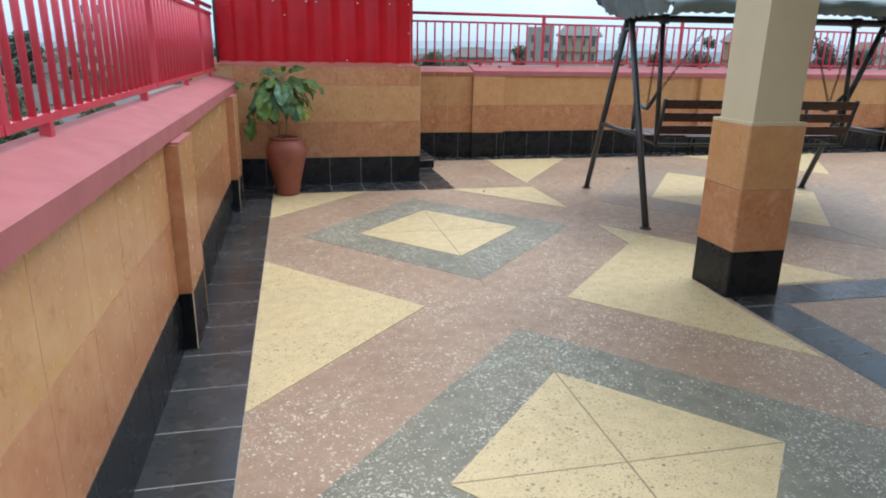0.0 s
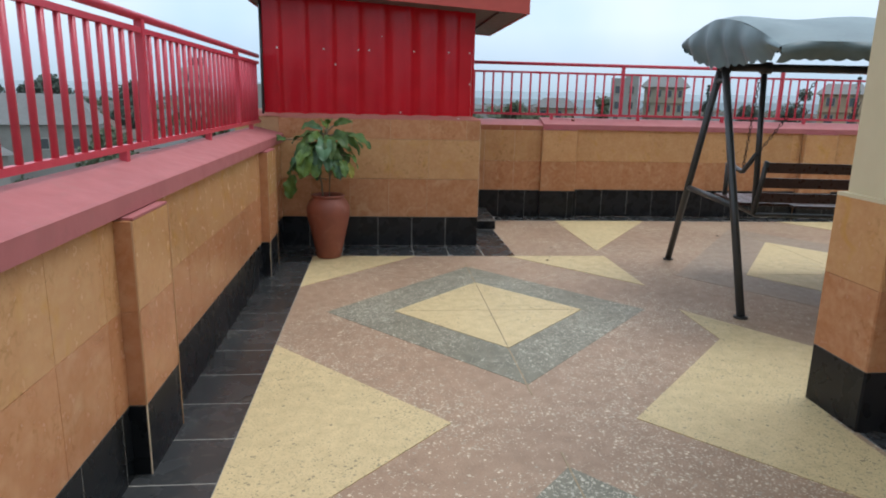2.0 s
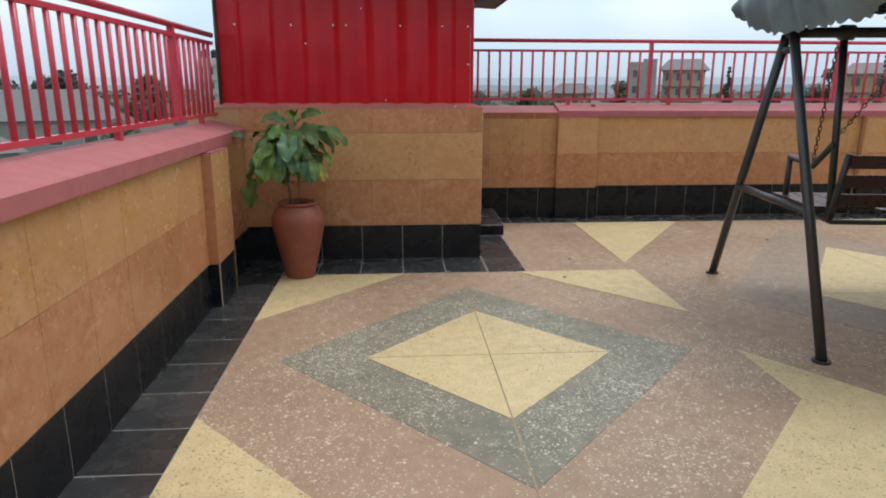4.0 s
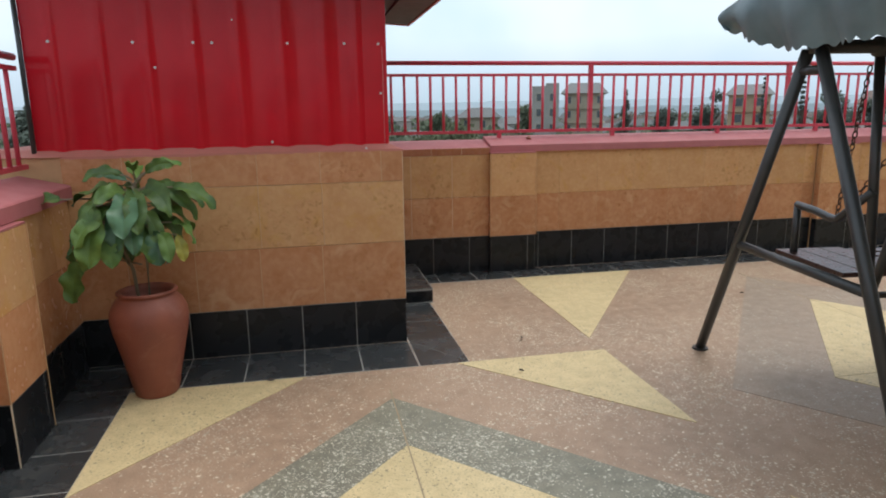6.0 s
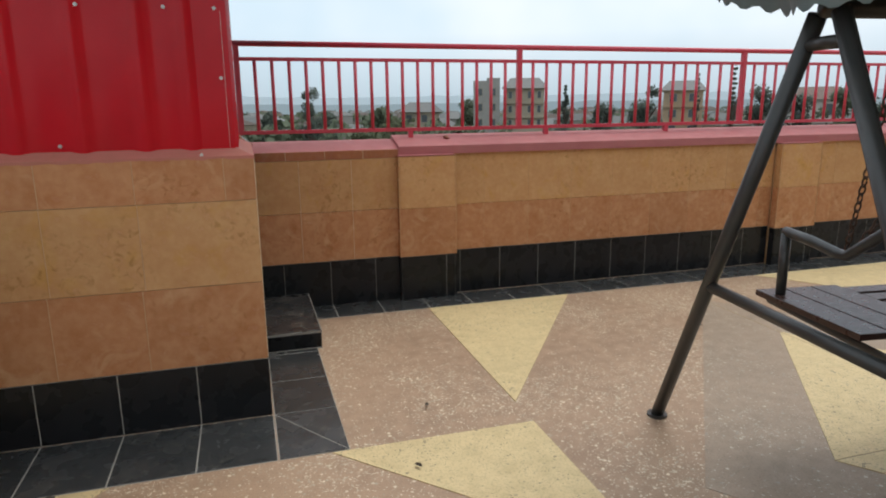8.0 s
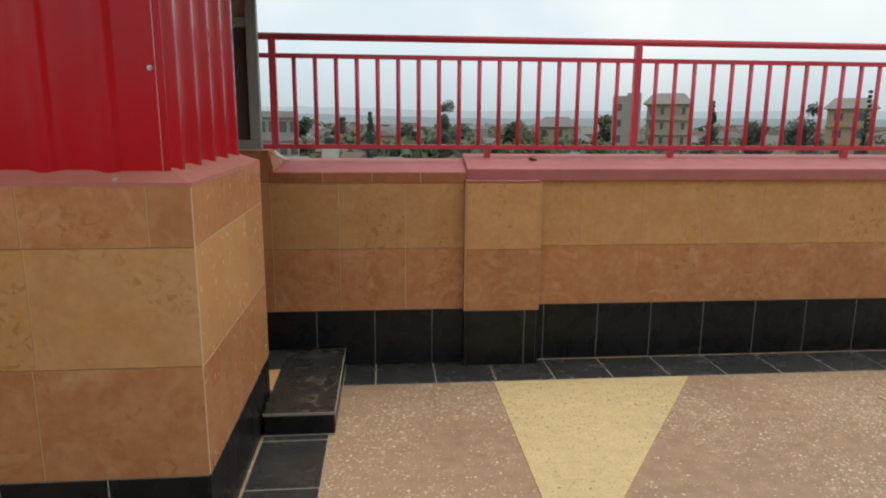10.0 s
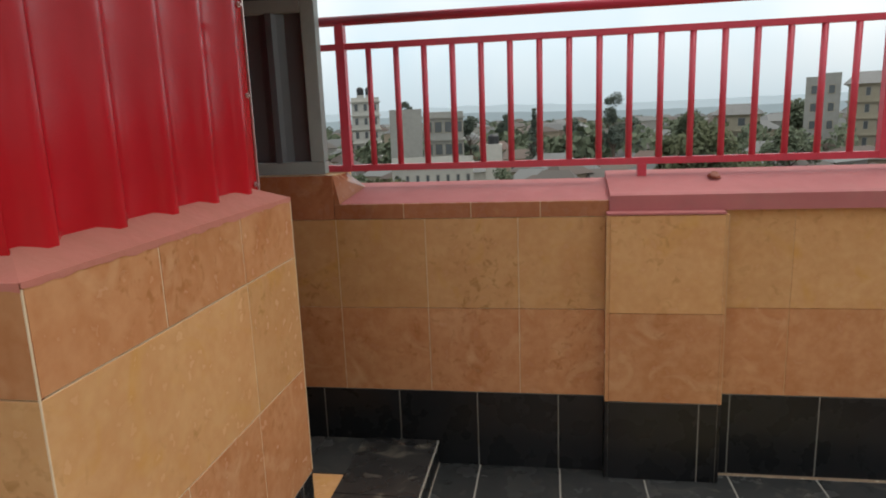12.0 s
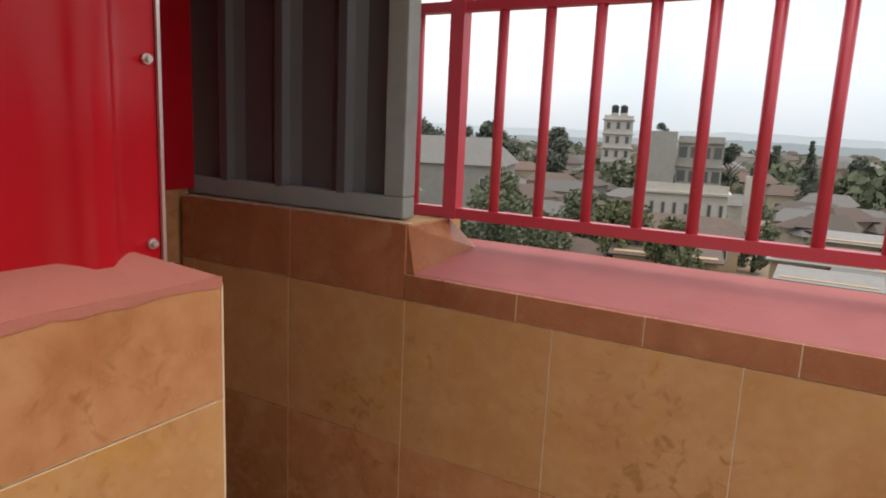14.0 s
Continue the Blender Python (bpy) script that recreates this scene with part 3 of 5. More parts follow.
railing("railing", Y_S, 7.64, W_BACK - 0.012, (1.886, 1.822, 1.266), 4.41, "y")


# ---- rooftop shed ----
def rib_profile(a, b, ribs, depth=0.030):
    """Section of a box-ribbed sheet from a to b: flat pans with raised ribs."""
    pts = [(a, 0.0)]
    for c in ribs:
        pts += [(c - 0.058, 0.0), (c - 0.030, depth * 0.55), (c - 0.014, depth), (c + 0.014, depth), (c + 0.030, depth * 0.55), (c + 0.058, 0.0)]
    return pts + [(b, 0.0)]


def roof_z(x):
    return 2.317 + (1.75 - x) * 0.06


shed = thing("rooftop_shed", (0.35, 8.5, 0), "rooftop shed of red ribbed metal on a tiled base", "shed")
SX0, SX1, SY0, SY1 = -0.68, 1.352, 7.608, 8.742
part("base_wall", box(-1.09, SX1, SY0, SY1, -0.01, 1.315), TANGROUT, shed, "masonry base faced with tan tiles")
part("alcove_wall", box(-1.09, 0.44, SY1, 9.43, -0.01, 1.36), TANGROUT, shed)
# painted mortar slope between tiles and sheet
slope = bmesh.new()
ring = []
for d, z in ((-0.0065, 1.3145), (0.085, 1.356)):
    ring.append([slope.verts.new(c) for c in ((-1.09, SY0 - 0.008 + d, z), (SX1 + 0.008 - d, SY0 - 0.008 + d, z), (SX1 + 0.008 - d, SY1 + 0.008 - d, z),
                                              (-1.09, SY1 + 0.008 - d, z))])
for i in range(3):
    slope.faces.new((ring[0][i], ring[0][i + 1], ring[1][i + 1], ring[1][i]))
slope.faces.new(ring[1])
part("mortar_slope", slope, PINKMORTAR, shed, "pink painted mortar slope under the metal sheets")


def paint_run(a0, a1, n, place, seed, label=""):
    """A ragged ribbon of paint over the top edge of the tiles."""
    bm = bmesh.new()
    prev = None
    for i in range(n + 1):
        a = a0 + (a1 - a0) * i / n
        drop = 0.014 + 0.007 * noise.noise((a * 6, seed, 0)) + 0.007 * noise.noise((a * 25, seed, 4))
        col = [bm.verts.new(place(a, o, z)) for o, z in ((0.010, 1.316 - drop), (0.0153, 1.316 - drop), (0.0153, 1.3165), (0.010, 1.3165))]
        if prev:
            for j in range(4):
                bm.faces.new((prev[j], prev[(j + 1) % 4], col[(j + 1) % 4], col[j]))
        prev = col
    part("paint_overlap", bm, PINKMORTAR, shed, label)


paint_run(-0.66, SX1 + 0.014, 90, lambda a, o, z: (a, SY0 - o, z), 1.3, "pink paint run down over the tile edge")
paint_run(SY0 - 0.014, SY1 + 0.012, 60, lambda a, o, z: (SX1 + o, a, z), 5.3, "pink paint run down over the tile edge")
s_edges = steps(SX0 + 0.015, SX1 + 0.014, 0.058, 0.389)
e_edges = steps(SY0 - 0.014, SY1 + 0.014, 7.985, TT)
wall_tiles(shed, "y", SY0, -1, None, [
    (0, 0.310, BLACK, "skirting_tile", steps(SX0 + 0.015, SX1 + 0.014, 1.025, 0.352)), (0.310, 0.706, RUST, "wall_tile", steps(SX0 + 0.015, 0.835, 0.825, TT)[:-1] + [0.825, SX1 + 0.014]),
    (0.706, 1.108, OCHRE, "wall_tile", steps(SX0 + 0.015, 0.85, 0.84, TT)[:-1] + [0.84, SX1 + 0.014]), (1.108, 1.311, RUST, "wall_tile", s_edges)])
wall_tiles(shed, "x", SX1, 1, None, [
    (0, 0.310, BLACK, "skirting_tile", steps(SY0 - 0.010, SY1 + 0.010, 7.95, BT)), (0.310, 0.706, RUST, "wall_tile", steps(SY0 - 0.010, SY1 + 0.010, 8.385, TT)),
    (0.706, 1.108, OCHRE, "wall_tile", [SY0 - 0.014, 8.39, SY1 + 0.014]), (1.108, 1.311, RUST, "wall_tile", steps(SY0 - 0.010, SY1 + 0.010, 7.986, 0.398))])
wall_tiles(shed, "y", SY1, 1, None, [(0, 0.318, BLACK, "skirting_tile", steps(0.46, SX1 + 0.014, 0.9, BT)),
                                    (0.318, 0.708, RUST, "wall_tile", [0.46, 0.9, SX1 + 0.014]), (0.708, 1.110, OCHRE, "wall_tile", [0.46, 0.95, SX1 + 0.014]),
                                    (1.110, 1.313, RUST, "wall_tile", [0.46, 0.9, SX1 + 0.014])])
wall_tiles(shed, "x", 0.44, 1, None, [(0, 0.318, BLACK, "skirting_tile", [8.76, 9.07, 9.38]), (0.318, 0.72, RUST, "wall_tile", [8.76, 9.38]),
                                    (0.72, 1.12, RUST, "wall_tile", [8.76, 9.38]), (1.12, 1.36, RUST, "wall_tile", [8.76, 9.38])])
for x, y in ((SX1 + 0.0095, SY0 - 0.0145), (SX1 + 0.0095, SY1 + 0.0095)):
    part("corner_joint", box(x + 0.001, x + 0.0048, y + 0.001, y + 0.0048, 0.318, 1.305), CREAMGROUT, shed)
# red sheets: south, east, north and the alcove's back
YS, XE, YNR = 7.672, 1.272, 8.716
south = rib_profile(-0.80, 1.285, [-0.66, -0.40, -0.14, 0.12, 0.38, 0.64, 0.90, 1.10], 0.017)
part("south_sheet", profile_sheet(south, 1.335, 2.62, lambda a, o, u: (a, YS - o, min(u, roof_z(a) + 0.02))), REDSHEET, shed, smooth=True)
part("corner_flashing", box(1.135, 1.287, YS - 0.006, YS - 0.003, 1.335, 2.36), REDSHEET, shed)
part("lap_edge", box(1.262, 1.2634, YS - 0.0075, YS - 0.0055, 1.345, 1.960), SCREW, shed, "pale bare edge where the corner sheets lap")
east = rib_profile(7.668, YNR, [7.76, 7.97, 8.18, 8.39, 8.60], 0.028)
part("east_sheet", profile_sheet(east, 1.335, 2.38, lambda a, o, u: (XE + o, a, u)), REDSHEET, shed, smooth=True)
part("sheet_edge", box(XE + 0.001, XE + 0.007, YNR - 0.003, YNR + 0.003, 1.335, 2.38), SCREW, shed, "pale bare edge of the red sheet")
part("north_sheet", box(0.30, XE, YNR - 0.004, YNR, 1.335, 2.40), REDSHEET, shed)
part("west_sheet", box(-0.806, -0.80, YS, 9.45, 1.135, 2.60), REDSHEET, shed)
part("alcove_sheet", box(0.462, 0.468, YNR, 9.432, 1.35, 2.46), REDSHEET, shed)


def screw(p, out, parent=shed):
    p, out = Vector(p), Vector(out)
    bm = tube(p, p + out * 0.004, 0.0085, 10)
    tube(p + out * 0.004, p + out * 0.011, 0.0055, 6, bm=bm)
    part("screw", bm, SCREW, parent)


for x in (-0.66, -0.212, 0.13, 0.234, 0.678, 1.026, 1.239):
    screw((x, YS - 0.006 - (0.02 if min(abs(x - c) for c in (-0.66, -0.40, -0.14, 0.12, 0.38, 0.64, 0.90, 1.13)) < 0.03 else 0), 1.972), (0, -1, 0))
for x, z in ((-0.10, 1.828), (1.246, 1.668), (0.361, 2.105), (0.55, 1.375)):
    screw((x, YS - 0.007, z), (0, -1, 0))
screw((1.135, 7.606, 1.323), (0, -1, 0))
for y, z in ((YNR - 0.020, 1.366), (YNR - 0.020, 1.650), (YNR - 0.024, 1.925)):
    screw((XE + 0.002, y, z), (1, 0, 0))
# roof: boards, fascia, sheet
RX0, RX1, RY0, RY1 = -1.05, 1.75, 7.30, 9.60


def roof_slab(x0, x1, y0, y1, low, high):
    bm = bmesh.new()
    v = [bm.verts.new((x, y, roof_z(x) + d)) for d in (low, high) for x, y in ((x0, y0), (x1, y0), (x1, y1), (x0, y1))]
    for f in ((3, 2, 1, 0), (4, 5, 6, 7), (0, 1, 5, 4), (1, 2, 6, 5), (2, 3, 7, 6), (3, 0, 4, 7)):
        bm.faces.new([v[i] for i in f])
    return bm


part("soffit", roof_slab(RX0 + 0.02, RX1 - 0.02, RY0 + 0.02, RY1 - 0.02, 0.01, 0.03), SOFFIT, shed, "dull grey boarded soffit")
part("fascia", roof_slab(RX0, RX1, RY0 - 0.02, RY0, 0.0, 0.20), REDFASCIA, shed, "faded red painted fascia board")
part("fascia", roof_slab(RX1 - 0.02, RX1, RY0 + 0.002, RY1, 0.0, 0.20), REDFASCIA, shed, "faded red painted fascia board")
part("fascia", roof_slab(RX0, RX0 + 0.02, RY0 + 0.002, RY1, 0.0, 0.20), REDFASCIA, shed)
part("fascia", roof_slab(RX0 + 0.022, RX1 - 0.022, RY1 - 0.02, RY1, 0.0, 0.20), REDFASCIA, shed)
part("roof_sheet", roof_slab(RX0 - 0.05, RX1 + 0.06, RY0 - 0.06, RY1 + 0.06, 0.203, 0.212), REDFASCIA, shed, "thin red roof sheet")
part("batten", roof_slab(1.46, 1.52, RY0 + 0.02, RY1 - 0.02, -0.012, 0.009), SOFFIT, shed)
part("corner_pole", tube((-0.815, 7.655, W_TOP), (-0.815, 7.655, roof_z(-0.815)), 0.014, 10), STEEL, shed, "thin dark steel corner pole", smooth=True)

# ---- steel window panel on the raised wall ----
win = thing("window_panel", (0.85, 9.46, 1.34), "charcoal ribbed steel window panel in a grey frame", "window")
WX0, WX1, WY, WZ0, WZ1 = 0.40, 1.257, 9.46, 1.334, 2.42
MID = 2.045
for name, b in (("frame", box(WX0, WX1, WY - 0.022, WY + 0.03, WZ0, WZ0 + 0.055, 0.004)),
                ("frame", box(WX1 - 0.062, WX1, WY - 0.0235, WY + 0.031, WZ0 + 0.056, WZ1, 0.004)),
                ("frame", box(WX0, WX1 - 0.063, WY - 0.0225, WY + 0.03, MID - 0.028, MID + 0.028, 0.004)),
                ("frame", box(WX0, WX1 - 0.063, WY - 0.0225, WY + 0.03, WZ1 - 0.06, WZ1 - 0.001, 0.004))):
    part(name, b, FRAMEGREY, win)
ribs = rib_profile(WX0, WX1 - 0.06, [0.597, 0.822, 1.050], 0.034)
part("ribbed_sheet", profile_sheet(ribs, WZ0 + 0.05, MID - 0.02, lambda a, o, u: (a, WY + 0.012 - o, u)), SHEETDARK, win)
part("upper_sheet", box(WX0, 1.06, WY + 0.002, WY + 0.008, MID + 0.026, WZ1 - 0.05), SHEETDARK, win)
part("upper_pane", box(1.065, WX1 - 0.062, WY + 0.002, WY + 0.008, MID + 0.026, WZ1 - 0.05),
     material("frosted_pane", (0.42, 0.44, 0.43), 0.35), win, "pale frosted pane")

# ---- step ----
step = thing("step", (1.55, 8.9, 0), "low step faced with worn black tiles beside the shed", "step")
part("step_body", box(1.385, 1.705, 8.49, 9.39, 0.0, 0.105), GROUT, step)
for a, b in ((8.48, 8.92), (8.92, 9.385)):
    tile(step, "step_tile", WORNSLATE, (1.545, (a + b) / 2, 0.112), (0.345 - GAP, b - a - GAP, THICK), (0, 0, 1))
tile(step, "step_tile", BLACK, (1.548, 8.483, 0.0525), (0.335, THICK, 0.098), (0, -1, 0))
for a, b in ((8.48, 8.92), (8.92, 9.385)):
    tile(step, "step_tile", BLACK, (1.712, (a + b) / 2, 0.0525), (THICK, b - a - GAP, 0.098), (1, 0, 0))
for x0, x1, y0, y1 in ((1.374, 1.7205, 8.4745, 8.4785), (1.7185, 1.7225, 8.479, 9.385)):
    part("edge_joint", box(x0, x1, y0, y1, 0.1035, 0.1175), GROUT, step, "pale cement line along the step's edge")
part("floor_joint", box(1.376, 1.7205, 8.468, 8.4755, 0.0, 0.007), GROUT, step)
part("alcove_bed", box(0.46, 1.384, 8.765, 9.385, 0.0, 0.104), GROUT, step)
tile(step, "step_tile", OCHRE, (0.92, 8.915, 0.108), (0.91, 0.29, THICK), (0, 0, 1))
for a, b in ((0.47, 0.83), (0.83, 1.19), (1.19, 1.38)):
    tile(step, "step_tile", SLATE, ((a + b) / 2, 9.225, 0.108), (b - a - GAP, 0.31, THICK), (0, 0, 1))

stone = bmesh.new()
bmesh.ops.create_icosphere(stone, subdivisions=2, radius=0.026)
for v in stone.verts:
    v.co = v.co * (1 + 0.35 * noise.noise(v.co * 45))
    v.co = Vector((v.co.x + 2.90, v.co.y + 9.53, max(v.co.z * 0.75, -0.012) + 1.280))
lone("pebble", stone, CLAY, (2.90, 9.53, 1.270), "small brown pebble lying on the pink coping", "stone")

# ---- potted plant ----
PX, PY = -0.150, 7.11
pot = thing("clay_pot", (PX, PY, 0), "tall terracotta pot with a rolled rim standing on the floor", "pot")
outer = [(0.97 * q, 0.942 * z) for q, z in ((0.112, 0.0), (0.121, 0.012), (0.142, 0.12), (0.174, 0.27), (0.202, 0.40), (0.212, 0.47), (0.208, 0.525), (0.186, 0.575), (0.158, 0.605),
         (0.146, 0.615), (0.152, 0.622), (0.163, 0.629), (0.164, 0.638), (0.152, 0.645), (0.137, 0.638), (0.130, 0.61), (0.140, 0.57))]
part("pot_body", lathe(outer, (PX, PY, 0.004)), CLAY, pot, smooth=True)
part("soil", lathe([(0.128, 0.520), (0.124, 0.540), (0.06, 0.550)], (PX, PY, 0), 20), SOIL, pot)

LEAF = material("leaf_green", (0.125, 0.205, 0.040), 0.50, second=(0.050, 0.100, 0.022), grain=14, stain=7, amount=1.0, bump=0.15, fine=120, vary=0.35, spec=0.35)
LEAFTEAL = material("leaf_bluish", (0.075, 0.165, 0.065), 0.40, second=(0.035, 0.09, 0.036), grain=14, amount=0.8, vary=0.15)
LEAFYELLOW = material("leaf_yellow", (0.40, 0.33, 0.04), 0.5, second=(0.20, 0.22, 0.04), amount=0.9)
BARK = material("green_bark", (0.22, 0.18, 0.11), 0.8)


def leaf_blade(root, direction, length, width, droop, twist=0.0):
    """A long oblong leaf with a folded midrib, quilted veins, a slightly wavy edge and a curved fall."""
    bm = bmesh.new()
    cur = Vector(direction).normalized()
    p = Vector(root)
    rows, n = [], 16
    face = Vector((0.15 * cur.x, -0.62, 0.78))
    side = cur.cross(face)
    side = side.normalized() if side.length > 0.15 else Vector((1, 0, 0))
    side = Matrix.Rotation(twist, 3, cur) @ side
    for i in range(n + 1):
        t = i / n
        w = width * max(0.04, math.sin(math.pi * min(1.0, t ** 0.92)) ** 0.62) * (0.72 + 0.42 * t)
        up = side.cross(cur).normalized()
        if up.z < -0.2:
            up = -up
        quilt = 0.05 * width * math.cos(math.pi * i)
        rows.append([bm.verts.new(p + side * (w * s) + up * (abs(s) * w * 0.26 + quilt * abs(s) * (1 - abs(s)) * 3
                                                             + 0.22 * width * s * s * math.sin(15 * t + root[0] * 60 + s * 2)))
                     for s in (-1, -0.75, -0.4, -0.06, 0, 0.06, 0.4, 0.75, 1)])
        cur = (cur + Vector((0, 0, -droop / n))).normalized()
        p = p + cur * (length / n)
    for a, b in zip(rows, rows[1:]):
        for k_ in range(8):
            bm.faces.new((a[k_], a[k_ + 1], b[k_ + 1], b[k_]))
    return bm


plant = thing("potted_plant", (PX, PY, 0.58), "leafy green plant with broad drooping leaves growing in the pot", "plant")
rng = random.Random(11)
stems = [((PX + 0.01, PY, 0.53), (PX + 0.02, PY - 0.01, 0.78), (PX - 0.01, PY, 0.98), (PX + 0.0, PY, 1.20)),
         ((PX - 0.05, PY + 0.02, 0.53), (PX - 0.06, PY + 0.01, 0.72), (PX - 0.13, PY - 0.02, 0.96)),
         ((PX + 0.02, PY - 0.01, 0.78), (PX + 0.05, PY - 0.02, 0.86), (PX + 0.08, PY - 0.05, 0.95))]
for s in stems:
    part("stem", bent(s, 0.0095), BARK, plant, smooth=True)
# whorls: head, leaves, first angle, tilt range, length range, droop range
whorls = [((PX + 0.0, PY, 1.20), 6, 0.5, (0.3, 0.9), (0.15, 0.22), (0.7, 1.5)), ((PX - 0.01, PY, 1.15), 14, 0.2, (0.0, 0.45), (0.20, 0.32), (1.0, 2.2)),
          ((PX - 0.02, PY - 0.01, 1.06), 12, 1.4, (-0.25, 0.2), (0.22, 0.34), (1.3, 2.6)), ((PX - 0.13, PY - 0.02, 0.97), 11, 2.0, (-0.2, 0.3), (0.20, 0.30), (1.5, 2.8)),
          ((PX + 0.08, PY - 0.05, 0.96), 6, 4.2, (-0.1, 0.25), (0.16, 0.22), (1.6, 2.6))]
for head, count, phase, tilt, reach, fall in whorls:
    for i in range(count):
        a = phase + i * 2 * math.pi / count + rng.uniform(-0.22, 0.22)
        dx, dy, rise = math.cos(a), math.sin(a), rng.uniform(*tilt)
        if dy > 0.2:
            dy *= 0.45
        root = Vector(head) + Vector((dx * 0.012, dy * 0.012, rng.uniform(-0.02, 0.02)))
        tip = root + Vector((dx, dy, rise)).normalized() * rng.uniform(0.04, 0.09)
        length = rng.uniform(*reach)
        lf = part("leaf", leaf_blade(tip, (dx, dy, rise), length, length * rng.uniform(0.19, 0.27), rng.uniform(*fall), rng.uniform(-0.6, 0.6)),
                  LEAFTEAL if rng.random() < 0.15 else LEAF, plant, smooth=True)
        part("leaf_stalk", bent((root, (root + tip) / 2 + Vector((0, 0, 0.008)), tip), 0.005, 5), BARK, lf)
# single leaves that reach out of the crown
for root, d, ln, w, mat, lab in (((PX + 0.19, PY - 0.02, 1.17), (1, -0.1, 0.05), 0.26, 0.060, LEAF, ""), ((PX + 0.20, PY - 0.08, 0.92), (0.2, -0.2, -0.5), 0.15, 0.036, LEAFYELLOW, "yellowing leaf"),
                                 ((PX + 0.09, PY - 0.13, 0.95), (0.2, -0.4, -0.5), 0.19, 0.068, LEAFTEAL, "bluish crinkled leaf"), ((PX - 0.16, PY - 0.16, 1.10), (-0.1, -0.4, -0.5), 0.33, 0.078, LEAF, ""),
                                 ((PX - 0.30, PY - 0.06, 0.80), (-0.3, -0.2, -0.7), 0.23, 0.075, LEAF, ""), ((PX - 0.38, PY + 0.02, 1.12), (-0.5, 0.1, 0.1), 0.22, 0.055, LEAF, "")):
    lf = part("leaf", leaf_blade(root, d, ln, w, 1.2), mat, plant, lab, smooth=True)
    part("leaf_stalk", bent(((PX - 0.01, PY, root[2] - 0.05), (Vector(root) + Vector((PX, PY, root[2]))) / 2, root), 0.005, 5), BARK, lf)

DRY = material("dry_leaf_brown", (0.060, 0.045, 0.03), 0.8)
for x, y, a in ((0.457, 7.075, 0.4), (1.958, 6.858, 2.0), (2.124, 7.411, 1.0), (4.26, 8.033, 0.2)):
    scrap = leaf_blade((x, y, 0.022), (math.cos(a), math.sin(a), 0.0), 0.046, 0.010, 0.3)
    for v in scrap.verts:
        v.co.z = max(v.co.z, 0.0065)
    lone("dry_leaf", scrap, DRY, (x, y, 0.0065), "small dry brown leaf lying on the terrazzo", "leaf", group="dry leaves")

# ---- garden swing ----
swing = thing("garden_swing", (4.35, 5.95, 0), "dark steel garden swing bench under a grey canvas canopy", "swing")
ORI, TURN_S = Vector((3.10, 6.10, 0)), radians(-7.5)


def sw(a, b, z):
    """Swing's own axes: a along the beam, b towards the front, z up."""
    return ORI + Vector((a * math.cos(TURN_S) - b * math.sin(TURN_S), a * math.sin(TURN_S) + b * math.cos(TURN_S), z))


SPAN, APEX = 2.62, 1.775
for a in (0.0, SPAN):
    for b, s in ((0.90, 1), (-0.90, -1)):
        part("leg", tube(sw(a, b, 0.012), sw(a, s * 0.050, APEX + 0.03), 0.030, 12), STEEL, swing, smooth=True)
        part("foot_plate", tube(sw(a, b, 0.0), sw(a, b, 0.012), 0.050, 14), STEEL, swing, "rusty round foot plate")
    part("apex_plate", tube(sw(a, -0.085, APEX - 0.06), sw(a, 0.085, APEX - 0.06), 0.022, 10), STEEL, swing, smooth=True)
    zc = 0.775
    bb = 0.90 - (0.90 - 0.055) * zc / APEX
    part("cross_bar", tube(sw(a, bb, zc), sw(a, -bb, zc), 0.024, 10), STEEL, swing, smooth=True)
part("top_beam", tube(sw(-0.02, 0, APEX + 0.045), sw(SPAN + 0.02, 0, APEX + 0.045), 0.032, 12), STEEL, swing, smooth=True)
# hanging bench
A0, A1, SEAT = 0.34, 2.28, 0.675
part("seat_frame", bent((sw(A0, 0.60, SEAT), sw(A1, 0.60, SEAT), sw(A1, -0.13, SEAT - 0.03), sw(A0, -0.13, SEAT - 0.03), sw(A0, 0.60, SEAT)), 0.017), STEEL, swing)
for a in (A0, A1):
    part("hanger", tube(sw(a, 0.02, APEX + 0.02), sw(a + 0.03, -0.05, SEAT - 0.02), 0.024, 10), STEEL, swing, smooth=True)
    part("hanger_collar", tube(sw(a - 0.04, 0, APEX + 0.045), sw(a + 0.04, 0, APEX + 0.045), 0.047, 12), STEEL, swing, smooth=True)
    part("armrest_post", tube(sw(a, 0.535, SEAT), sw(a, 0.535, 0.99), 0.021, 10), STEEL, swing, smooth=True)
    part("armrest", bent((sw(a, 0.545, 0.995), sw(a, 0.38, 0.985), sw(a, 0.24, 0.965), sw(a, 0.19, 0.968), sw(a, 0.08, 1.05), sw(a, -0.04, 1.14)), 0.021, 10), STEEL, swing, smooth=True)
    part("back_post", tube(sw(a, -0.11, SEAT - 0.03), sw(a, -0.235, 1.09), 0.021, 8), STEEL, swing, smooth=True)


def board(a0, a1, b0, b1, z0, z1, name, lean=0.0):
    """A plank in the swing's axes; lean pushes its top edge back."""
    bm = box(a0, a1, b0, b1, z0, z1, 0.004)
    for v in bm.verts:
        v.co = sw(v.co.x, v.co.y - lean * (v.co.z - z0), v.co.z)
    part(name, bm, WOOD, swing)


